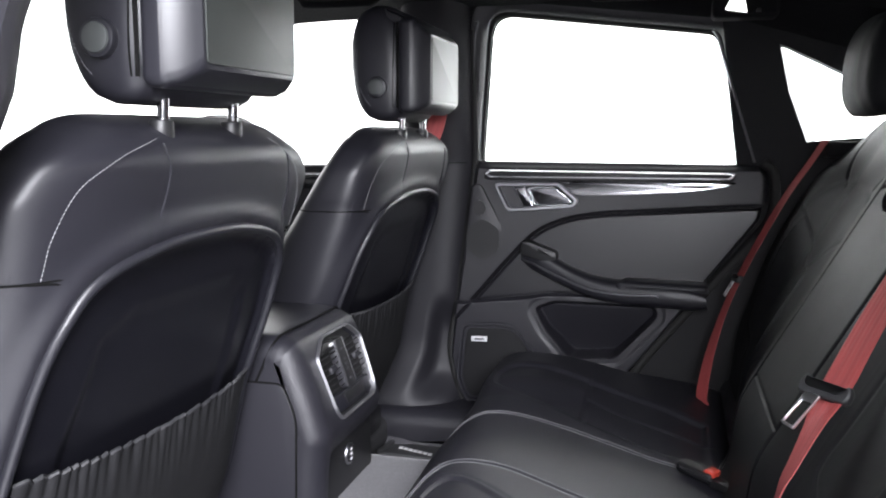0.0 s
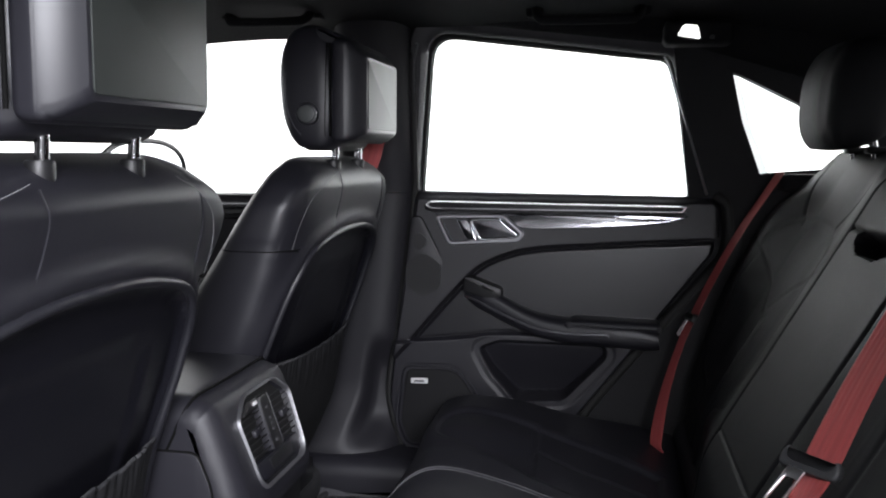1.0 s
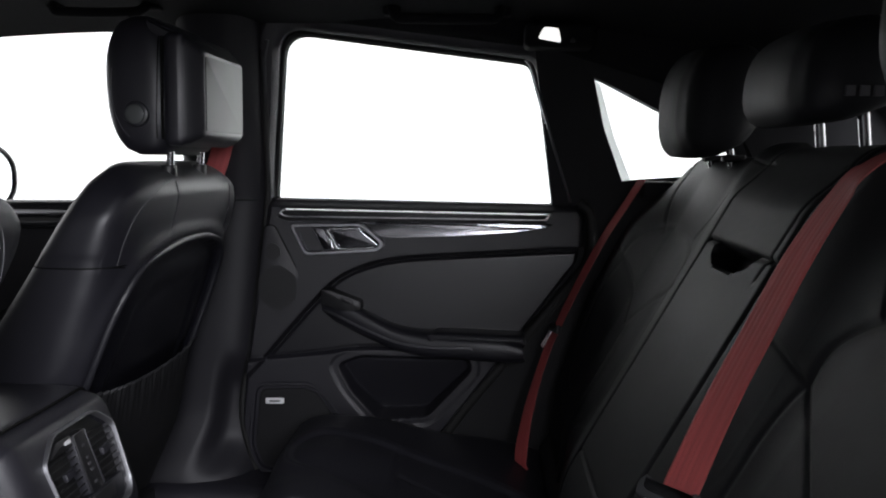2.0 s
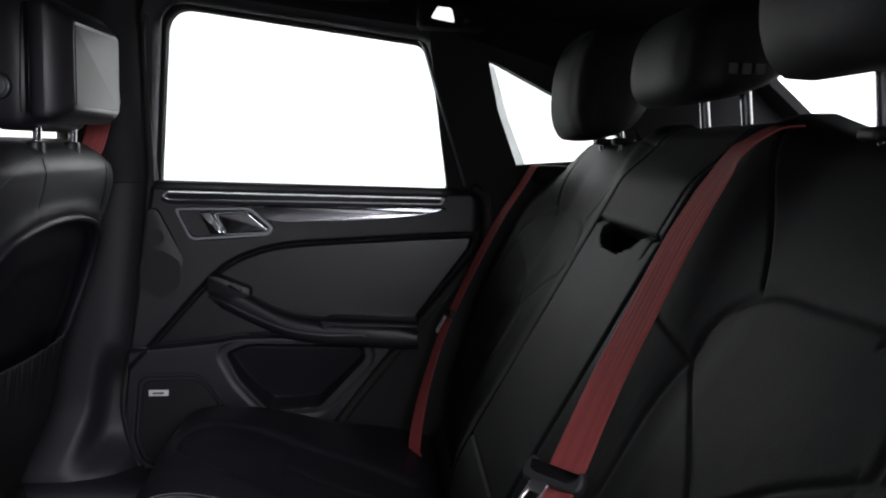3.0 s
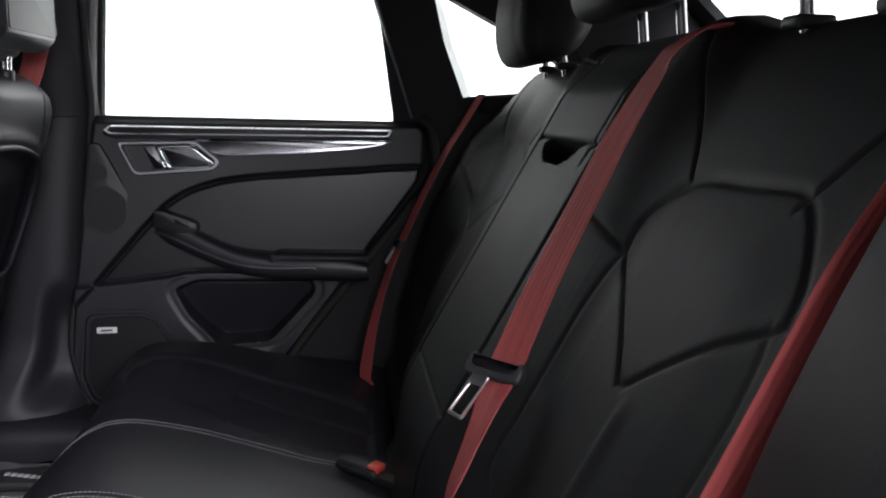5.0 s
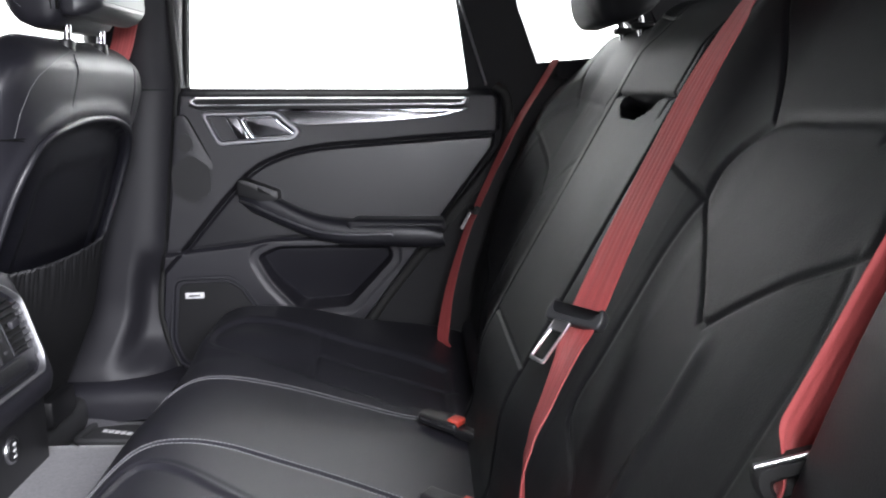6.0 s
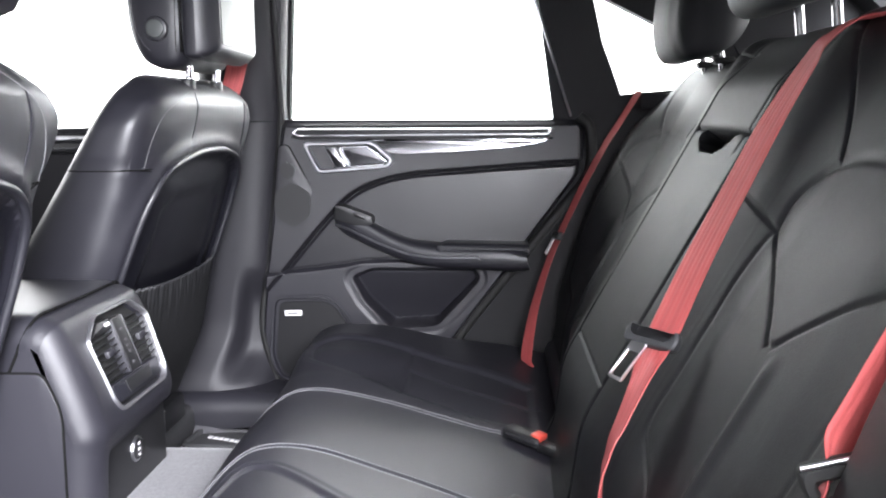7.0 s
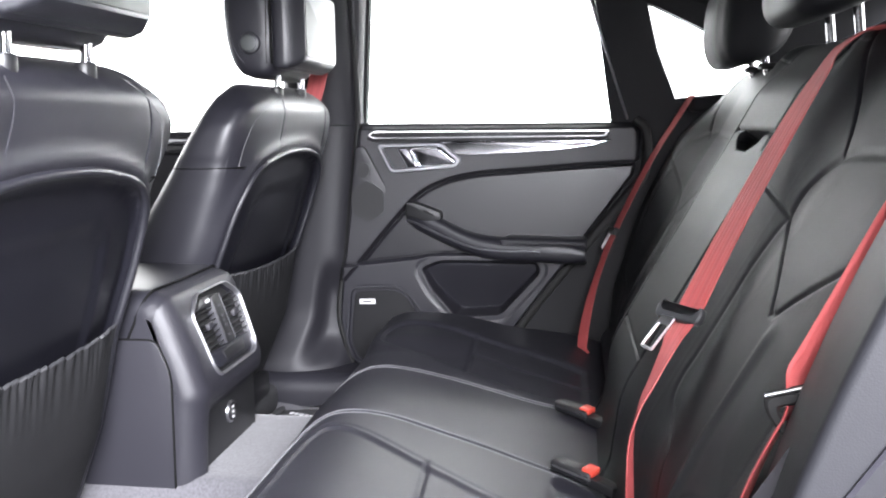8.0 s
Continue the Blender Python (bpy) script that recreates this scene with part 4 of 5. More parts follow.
# ---------------------------------------------------------------- rear bench
def bench_sheet(name, profile, y0, y1, ny, height, back, material, parent, label, rim=0.025, dense=30, flip=1):
    """A padded body: a profile of (x, z) swept across the car, pushed out along its normal by height(y, s), closed behind by the points of back."""
    p = np.array(smooth_line(profile, dense))
    s = np.concatenate([[0], np.cumsum(np.linalg.norm(np.diff(p, axis=0), axis=1))])
    t = np.gradient(p, axis=0)
    t /= np.linalg.norm(t, axis=1)[:, None]
    nrm = np.stack([-t[:, 1], t[:, 0]], 1) * flip
    ys = np.linspace(y0, y1, ny)
    if rim > 0.015:
        turn = rim * (1 - np.cos(np.linspace(0, math.pi / 2, 12)))
        ys = np.concatenate([y0 + turn, np.linspace(y0 + rim, y1 - rim, ny)[1:-1], (y1 - turn)[::-1]])
        ny = len(ys)
    Y, S = np.meshgrid(ys, s, indexing="ij")
    H = height(Y.ravel(), S.ravel()).reshape(Y.shape)
    e = np.minimum(Y - y0, y1 - Y)
    H = H - rim * (1 - np.sqrt(np.clip(1 - (1 - np.clip(e / rim, 0, 1)) ** 2, 0, 1)))
    ring = len(s) + len(back)
    V = np.zeros((ny, ring, 3))
    V[:, :len(s), 0] = p[None, :, 0] + nrm[None, :, 0] * H
    V[:, :len(s), 2] = p[None, :, 1] + nrm[None, :, 1] * H
    V[:, len(s):, 0] = np.array([q[0] for q in back])[None]
    V[:, len(s):, 2] = np.array([q[1] for q in back])[None]
    V[:, :, 1] = ys[:, None]
    faces = [(i * ring + j, i * ring + (j + 1) % ring, (i + 1) * ring + (j + 1) % ring, (i + 1) * ring + j) for i in range(ny - 1) for j in range(ring)]
    faces += [tuple(range(ring))[::-1], tuple((ny - 1) * ring + j for j in range(ring))]
    return grid_part(name, V.reshape(-1, 3), faces, material, parent, label), p, s, nrm


def groove(Y, S, line, depth=0.006, width=0.006):
    return -depth * np.exp(-(near_line(np.stack([Y, S], 1), line) / width) ** 2)


def back_x(z):
    return 0.154 + 0.544 * (z - 0.556)


def up(z):
    """Distance along the backrest's slope of a height z."""
    return (z - 0.40) * 1.1384 - 0.0142


def build_bench():
    bench = thing("rear_bench", "black leather rear bench seat with three places", "car seat", at=(-0.1, YC, 0.30))
    prof = [(back_x(z) + 0.042 * float(ease((0.57 - z) / 0.14)), z) for z in (0.40, 0.45, 0.50, 0.55, 0.60, 0.70, 0.80, 0.90, 0.955)] + [(0.392, 0.988), (0.412, 1.002), (0.445, 1.005)]
    rear = [(0.47, 0.99), (0.47, 0.90), (0.24, 0.40)]

    MID = 1.112

    def place_lines(c):
        """Seams of an outer place, alike on both sides of its middle line c: (points, depth, width)."""
        out = []
        for k in (-1, 1):
            out_side = k == (1 if c > MID else -1)

            def q(pts, n=5):
                return [(c + k * v, up(z)) for v, z in smooth_line(pts, n)]
            arch = [(0.0, 0.881), (0.05, 0.880), (0.082, 0.874), (0.106, 0.863), (0.125, 0.847), (0.133, 0.829), (0.130, 0.807)]
            if out_side:
                arch = [(0.0, 0.881), (0.05, 0.883), (0.078, 0.883), (0.097, 0.877), (0.113, 0.865), (0.127, 0.850), (0.139, 0.832), (0.145, 0.810)]
            out += [(q([(0.202, 1.005), (0.194, 0.993), (0.167, 0.961), (0.137, 0.930), (0.107, 0.897), (0.085, 0.872)]), 0.0030, 0.0028),
                    (q(arch), 0.0026 if out_side else 0.0030, 0.0050),
                    (q([arch[-1], (0.112, 0.794), (0.078, 0.776), (0.030, 0.746), (0.008, 0.730), (-0.006, 0.728)]), 0.0030, 0.0030),
                    (q([arch[-1], (0.186, 0.818), (0.260, 0.833)]), 0.0028, 0.0028),
                    (q([(0.194, 0.991), (0.25, 0.988), (0.30, 0.986)]), 0.0014, 0.0022),
                    (q([(0.130, 0.807), (0.139, 0.788), (0.146, 0.75), (0.146, 0.70), (0.146, 0.65), (0.148, 0.62), (0.140, 0.597), (0.11, 0.583), (0.07, 0.572), (0.05, 0.55), (0.04, 0.47)]), 0.0014, 0.0040)]
        return out

    def panel_of(c):
        half = [(0.0, 0.881), (0.082, 0.874), (0.125, 0.847), (0.133, 0.829), (0.130, 0.807), (0.146, 0.75), (0.146, 0.65), (0.140, 0.597), (0.07, 0.572), (0.0, 0.56)]
        return [(c + v, up(z)) for v, z in half] + [(c - v, up(z)) for v, z in half[-2:0:-1]]

    seats = [(c, place_lines(c), panel_of(c)) for c in (0.702, 2 * MID - 0.702)]

    def back_height(Y, S):
        """How far the padding stands out of the backrest's plane."""
        P = np.stack([Y, S], 1)
        z = (S + 0.0142) / 1.1384 + 0.40
        hump = 0.031 * (1 - ease((np.abs(Y - MID) - 0.128) / 0.185))
        hump = hump - 0.016 * ease((z - 0.93) / 0.06) * ease((0.20 - np.abs(Y - MID)) / 0.05)
        h = hump
        cut = np.zeros(len(Y))
        for c, lines, poly in seats:
            v = np.abs(Y - c)
            outer = (Y - c) * (1 if c > MID else -1)
            inner = 0.011 * ease((v - 0.130) / 0.045) * (outer < 0)
            door_side = (0.044 * ease((outer - 0.055) / 0.115) * ease((z - 0.50) / 0.26) if c > MID else 0.014 * ease((outer - 0.138) / 0.08)) * ease((1.0 - z) / 0.16)
            near = v < 0.29
            h = np.where(near, np.maximum(np.maximum(h, inner * ease((0.97 - z) / 0.10)), door_side), h)
            d = near_line(P, poly + [poly[0]])
            h = h + np.where(inside(P, poly), 0.003 * ease(d / 0.06), 0.0)
            # a fold runs down the middle of the panel under the point of the seams
            fold = ease((up(0.734) - S) / 0.03) * (v < 0.15)
            h = h + fold * (0.004 * np.exp(-(np.abs(Y - c + 0.028) / 0.010) ** 2))
            for l, dep, wid in lines:
                cut = np.minimum(cut, groove(Y, S, l, dep, wid))
        return h + cut
    bench_sheet("backrest", prof, 0.468, 0.974, 360, back_height, rear, BENCH, bench, "black leather outer backrest with stitched panels", 0.006, dense=54)
    bench_sheet("backrest", prof, 1.250, 1.738, 330, back_height, rear, BENCH, bench, "black leather outer backrest with stitched panels", 0.006)

    def centre(Y, S):
        P = np.stack([Y, S], 1)
        h = back_height(Y, S)
        # upper and lower edge of the fold-down rest
        h = h + groove(Y, S, [(0.97, up(0.882)), (1.26, up(0.882))], 0.006, 0.0030) + groove(Y, S, [(0.97, up(0.588)), (1.26, up(0.588))], 0.0024, 0.0024)
        h = h + groove(Y, S, [(1.005, up(0.861)), (1.000, up(0.881)), (0.99, up(1.02))], 0.003, 0.003)
        slot = rounded([(1.030, up(0.883)), (1.206, up(0.883)), (1.200, up(0.868)), (1.165, up(0.855)), (1.090, up(0.855)), (1.050, up(0.866))], 0.008, 4)
        d = near_line(P, list(slot) + [slot[0]])
        return h - np.where(inside(P, slot), 0.034 * ease(d / 0.004), 0)
    bench_sheet("centre_backrest", prof, 0.979, 1.245, 230, centre, rear, BENCH, bench, "black leather centre backrest with finger slot", 0.006)

    # cushions
    cprof = [(0.165, 0.428), (0.11, 0.449), (0.05, 0.461), (-0.05, 0.472), (-0.15, 0.481), (-0.26, 0.489), (-0.325, 0.483), (-0.365, 0.455), (-0.380, 0.415), (-0.374, 0.36), (-0.360, 0.33)]
    cback = [(-0.30, 0.32), (0.10, 0.38)]

    def q(pts):
        return [(y, 0.167 - x) for x, y in pts]
    far_rim = q(smooth_line([(0.09, 1.262), (0.01, 1.268), (-0.04, 1.296), (-0.135, 1.362), (-0.20, 1.418), (-0.265, 1.462), (-0.325, 1.500), (-0.345, 1.540), (-0.340, 1.60), (-0.29, 1.645), (-0.20, 1.625), (-0.14, 1.602), (-0.03, 1.555), (0.09, 1.47)], 5))
    near_rim = q(smooth_line([(0.09, 0.80), (0.01, 0.838), (-0.053, 0.880), (-0.137, 0.944), (-0.235, 1.022), (-0.285, 1.046), (-0.318, 1.030), (-0.335, 0.97), (-0.338, 0.85), (-0.335, 0.65), (-0.31, 0.56), (-0.22, 0.545), (-0.10, 0.60), (0.09, 0.64)], 5))
    far_cross, near_cross = q([(-0.137, 1.362), (-0.141, 1.51), (-0.143, 1.602)]), q([(-0.137, 0.944), (-0.128, 0.80), (-0.12, 0.58)])
    stripes = [q([(-0.141, 1.50), (-0.06, 1.44), (0.09, 1.36)]), q([(-0.128, 0.80), (-0.03, 0.75), (0.09, 0.71)])]
    far_seam = q(smooth_line([(0.11, 1.215), (0.013, 1.225), (-0.072, 1.266), (-0.163, 1.313), (-0.258, 1.342), (-0.310, 1.338), (-0.352, 1.305), (-0.385, 1.27), (-0.43, 1.255)], 4))
    near_seam = q(smooth_line([(0.11, 0.932), (0.010, 0.980), (-0.060, 1.018), (-0.126, 1.050), (-0.208, 1.088), (-0.268, 1.098), (-0.312, 1.088), (-0.340, 1.055), (-0.356, 1.0), (-0.362, 0.90), (-0.364, 0.70), (-0.36, 0.48)], 4))

    def cushion_height(Y, S):
        P = np.stack([Y, S], 1)
        h = np.full(len(Y), -0.017)
        cut = np.zeros(len(Y))
        for rim_line, cross, sunk in ((far_rim, far_cross, 0.008), (near_rim, near_cross, 0.005)):
            d = near_line(P, list(rim_line) + [rim_line[0]])
            h = h - np.where(inside(P, rim_line), sunk * ease(d / 0.016), 0)
            cut = np.minimum(np.minimum(cut, groove(Y, S, rim_line, 0.0015, 0.003)), groove(Y, S, cross, 0.0034, 0.0036))
        for st in stripes:
            cut = np.minimum(cut, groove(Y, S, st, 0.0022, 0.005))
        for seam in (far_seam, near_seam):
            cut = np.minimum(cut, groove(Y, S, seam, 0.0040, 0.0035))
        h = h + cut
        # the outer places bulge a little between the seams and the bolsters
        h = h + 0.004 * np.exp(-((Y - 1.17) / 0.09) ** 2)
        h = h + 0.015 * ease((Y - 1.44) / 0.13) * ease((S - 0.22) / 0.17) * ease((0.58 - S) / 0.06)
        return h - 0.018 * ease((Y - 1.72) / 0.07) - 0.018 * ease((0.49 - Y) / 0.07)

    def stitch_on(fn, line, prof, s, nrm, parent, off):
        """Two rows of thread beside a seam, on the padded surface."""
        for k in off:
            L = np.array(line)
            t = np.gradient(L, axis=0)
            t /= np.linalg.norm(t, axis=1)[:, None]
            L = L + np.stack([-t[:, 1], t[:, 0]], 1) * k
            H = fn(L[:, 0], L[:, 1])
            pts = [(np.interp(b, s, prof[:, 0]) + np.interp(b, s, nrm[:, 0]) * h, a, np.interp(b, s, prof[:, 1]) + np.interp(b, s, nrm[:, 1]) * h + 0.0005) for (a, b), h in zip(L, H)]
            part("stitching", stitches(pts, 0.0055, 0.0040, 0.0008), THREAD, parent, "grey stitching")

    ob, pr, sl, nr = bench_sheet("cushion", cprof, 0.42, 1.79, 520, cushion_height, cback, LEATHER, bench, "black leather seat cushion with stitched seams", 0.006, flip=-1)
    for seam in (far_seam, near_seam):
        stitch_on(cushion_height, [tuple(k) for k in smooth_line(seam, 3)], pr, sl, nr, ob, (-0.0055, 0.0055))
    # roll between cushion and backrest
    part("cushion_roll", tube([(0.150, y, 0.432) for y in np.linspace(0.50, 1.72, 40)], 0.030, 14), LEATHER, bench)
    # headrests
    for yc, px, w, zb, h in ((0.700, 0.395, 0.138, 1.042, 0.165), (1.108, 0.408, 0.130, 1.040, 0.110), (1.543, 0.388, 0.116, 1.002, 0.178)):
        hr = thing_part("headrest", bench)
        m2 = 64
        rows = []
        for f in np.linspace(0, 1, 26):
            k = math.sqrt(max(0.0, 1 - abs(2 * f - 1) ** 2.5))
            a = np.linspace(0, 2 * math.pi, m2, endpoint=False)
            ca, sa = np.cos(a), np.sin(a)
            rows.append(np.stack([px - 0.022 + 0.012 * f + (0.024 + 0.050 * k) * np.sign(ca) * np.abs(ca) ** 0.72, yc + w * (0.76 + 0.24 * k) * np.sign(sa) * np.abs(sa) ** 0.58, np.full(m2, zb + h * f)], 1))
        V = np.concatenate(rows)
        V[:, 2] += (1 - (V[:, 2] - zb) / h) * 0.28 * (V[:, 0] - px + 0.045)
        # shallow seams that part the front pad from the flanks
        for u in (-0.72, 0.72):
            V[:, 0] += 0.003 * np.exp(-((V[:, 1] - yc - u * w) / 0.003) ** 2) * (V[:, 0] < px - 0.02)
        faces = [(i * m2 + j, i * m2 + (j + 1) % m2, (i + 1) * m2 + (j + 1) % m2, (i + 1) * m2 + j) for i in range(25) for j in range(m2)]
        faces += [tuple(range(m2))[::-1], tuple(25 * m2 + j for j in range(m2))]
        grid_part("headrest_cushion", V, faces, BENCH, hr)
        for s in (-0.062, 0.062):
            part("post", cylinder((px + 0.012, yc + s, 0.97), (px, yc + s, zb + 0.03), 0.0062, 18), POST, hr, "chrome headrest post")
            part("post_guide", rbox(px - 0.008, px + 0.026, yc + s - 0.014, yc + s + 0.014, 0.997, 1.0085, 0.004, 3), DARK, hr)
        if h < 0.12:
            for k in range(3):
                part("print_bar", rbox(px - 0.045 + 0.014 * k, px - 0.036 + 0.014 * k, yc - w - 0.0015, yc - w + 0.004, zb + 0.026, zb + 0.036, 0), PRINT, hr)
    return bench


build_bench()


# ---------------------------------------------------------------- rear centre console
def build_console():
    con = thing("centre_console", "dark grey centre console with rear air vents", "console", at=(-0.6, 1.11, 0.40))
    y0, y1, rim = 0.957, 1.222, 0.034
    body_line = [(-1.25, 0.674), (-0.80, 0.679), (-0.60, 0.680), (-0.540, 0.679), (-0.517, 0.674), (-0.502, 0.662), (-0.480, 0.608), (-0.463, 0.556), (-0.4575, 0.530), (-0.462, 0.505), (-0.466, 0.46), (-0.470, 0.37)]
    bp = np.array(smooth_line(body_line, 30))
    bs = np.concatenate([[0], np.cumsum(np.linalg.norm(np.diff(bp, axis=0), axis=1))])
    low_at = lambda z: float(bs[np.argmin(np.abs(bp[:, 1] - z) + (bp[:, 0] < -0.52))])
    foot = rounded([(0.992, low_at(0.512)), (1.260, low_at(0.512)), (1.260, bs[-1] + 0.05), (0.992, bs[-1] + 0.05)], 0.02, 5)

    shape = [(-0.070, -0.003), (0.070, -0.003), (0.083, 0.014), (0.090, 0.099), (0.054, 0.1255), (-0.054, 0.1255), (-0.090, 0.099), (-0.083, 0.014)]
    vent_cut = [(1.102 + u * 0.965, low_at(0.546) - 0.002 - v * 0.965) for u, v in shape]

    def console_height(Y, S):
        P = np.stack([Y, S], 1)
        h = np.where(inside(P, foot), -0.013 * ease(near_line(P, list(foot) + [foot[0]]) / 0.016), 0.0)
        return h - np.where(inside(P, vent_cut), 0.016 * ease(near_line(P, vent_cut + [vent_cut[0]]) / 0.003), 0.0)
    bench_sheet("console_body", body_line, y0, y1, 200, console_height, [(-0.60, 0.37), (-1.25, 0.37)], PLASTIC, con, "dark grey plastic console body", rim)
    bench_sheet("lid", [(-1.22, 0.678), (-0.80, 0.6830), (-0.60, 0.6840), (-0.550, 0.6835), (-0.534, 0.6815)], y0 - 0.0015, y1 + 0.0015, 80, lambda Y, S: np.zeros(len(Y)), [(-0.548, 0.640), (-0.558, 0.620), (-1.22, 0.620)], LEATHER, con, "leather covered console lid", rim)
    for k in (0, 1):
        mir = lambda y: y if k == 0 else y0 + y1 - y
        gap = [(-0.560, y0 - 0.001, 0.618), (-0.549, y0 - 0.001, 0.640)] + [(-0.547 + 0.014 * math.sin(a), y0 + rim * (1 - math.cos(a)), 0.6475 + rim * math.sin(a)) for a in np.linspace(0.1, math.pi / 2, 8)] + [(-0.533, 1.105, 0.6805)]
        part("lid_gap", tube([(x, mir(y), z) for x, y, z in gap], 0.0020, 8), GAP, con, "dark gap behind the lid")
    edge = rounded([(-1.2, 0.37), (-1.2, 0.616), (-0.519, 0.616), (-0.499, 0.568), (-0.503, 0.37)], [0.0, 0.0, 0.012, 0.02, 0.0], 6)
    part("side_panel", prism(edge, lambda u, v, w: Vector((u, y0 + 0.030 - w, v)), 0.0325, 0.002, 3), PLASTIC, con, "flat side panel")
    part("panel_gap", tube([Vector((u, y0 - 0.0005, v)) for u, v in edge[1:]], 0.0020, 6), GAP, con)
    # the vent unit leans forward at its top
    o = Vector((-0.4585, 1.102, 0.546))
    upv = Vector((-0.039, 0, 0.113)).normalized()
    outv = Vector((upv.z, 0, -upv.x))

    def vent(u, v, w):
        return o + Vector((0, u, 0)) + upv * v + outv * (w - 0.0035)
    out, inn = rounded(shape, [0.014, 0.014, 0.010, 0.010, 0.012, 0.012, 0.010, 0.010], 5), rounded([(u * 0.962, 0.0036 + v * 0.946) for u, v in shape], [0.012, 0.012, 0.009, 0.009, 0.010, 0.010, 0.009, 0.009], 5)
    unit = part("vent_frame", frame_prism(out, inn, lambda u, v, w: vent(u, v, w - 0.002), 0.009, 0.003), ALU, con, "satin aluminium vent frame")
    part("vent_back", prism(inn, lambda u, v, w: vent(u, v, w - 0.011), 0.003), RUBBER, unit)
    part("lower_tray", prism(rounded([(-0.064, 0.008), (0.064, 0.008), (0.072, 0.034), (-0.072, 0.034)], 0.006, 4), lambda u, v, w: vent(u, v, w - 0.006), 0.009, 0.002), FLAP, unit, "black storage flap")
    part("flap_panel", prism(rounded([(-0.034, 0.0125), (0.038, 0.0125), (0.042, 0.0300), (-0.038, 0.0300)], 0.003, 3), lambda u, v, w: vent(u, v, w + 0.0028), 0.0012, 0.0005), DARK, unit)
    part("control_strip", prism(rounded([(-0.015, 0.034), (0.017, 0.034), (0.015, 0.112), (-0.013, 0.112)], 0.003, 3), lambda u, v, w: vent(u, v, w - 0.008), 0.0135, 0.002), DARK, unit, "black control strip")
    part("top_plate", prism(rounded([(-0.072, 0.099), (-0.016, 0.099), (-0.016, 0.1145), (-0.050, 0.1145)], 0.003, 3), lambda u, v, w: vent(u, v, w - 0.008), 0.0120, 0.002), DARK, unit)
    for u0, u1 in ((-0.076, -0.017), (0.020, 0.078)):
        part("divider", prism(rounded([(-0.0190, 0.036), (-0.0160, 0.036), (-0.0145, 0.110), (-0.0175, 0.110)] if u0 < 0 else [(0.0180, 0.036), (0.0205, 0.036), (0.0190, 0.110), (0.0165, 0.110)], 0.001, 2), lambda a, b, w: vent(a, b, w - 0.008), 0.0135, 0.001), PLASTIC, unit)
        for k in range(7 if u0 < 0 else 8):
            v = 0.0395 + 0.0088 * k
            shrink = 0.004 - 0.10 * (v - 0.04) if v < 0.098 else 0.012
            a0, a1 = (u0 + shrink, u1) if u0 < 0 else (u0, u1 - shrink)
            part("slat", prism([(a0, v), (a1, v), (a1, v + 0.0022), (a0, v + 0.0022)], lambda a, b, w: vent(a, b + 0.35 * w - 0.002, w - 0.0075), 0.0100), DARK, unit)
        c = (u0 + u1) / 2
        part("vent_knob", prism(rounded([(c - 0.010, 0.066), (c + 0.010, 0.068), (c + 0.010, 0.078), (c - 0.010, 0.076)], 0.002, 2), lambda a, b, w: vent(a, b, w + 0.001), 0.006, 0.002), PLASTIC, unit)
    for k, v in enumerate((0.044, 0.060, 0.068, 0.076, 0.092)):
        part("button_mark", prism([(-0.0035 + 0.001 * (k % 2), v), (0.0040, v), (0.0040, v + 0.0030), (-0.0035 + 0.001 * (k % 2), v + 0.0030)], lambda a, b, w: vent(a, b, w + 0.0050), 0.0010), PRINT, unit)
    part("temperature_mark", prism([(-0.034, 0.105), (-0.020, 0.105), (-0.020, 0.1095), (-0.034, 0.1095)], lambda a, b, w: vent(a, b, w + 0.0038), 0.0008), SILVER, unit)
    # recessed foot with a power socket
    part("foot_panel", rbox(-0.495, -0.4765, 1.004, 1.208, 0.36, 0.502, 0.004), DARK, con, "black lower panel")
    sock = part("power_socket", cylinder((-0.479, 1.102, 0.464), (-0.4735, 1.102, 0.464), 0.018, 32, 0.002), SATIN, con, "round chrome edged socket cap")
    part("socket_cap", cylinder((-0.4745, 1.102, 0.464), (-0.4722, 1.102, 0.464), 0.0145, 32, 0.001), DARK, sock)
    for u in (-0.008, 0.0, 0.008):
        part("socket_mark", rbox(-0.4726, -0.4716, 1.0985, 1.1055, 0.4625 + u, 0.4655 + u, 0), SILVER, sock)


build_console()


# ---------------------------------------------------------------- seat belts and buckles
def belt(label, points, across, group="rear seat belts", width=0.046):
    b = thing("seat_belt", label, "seat belt", group, at=points[0])
    line = [Vector(q) for q in smooth_line(points, 12)]
    part("webbing", ribbon(line, across, width), BELT, b, "red woven webbing")
    return b


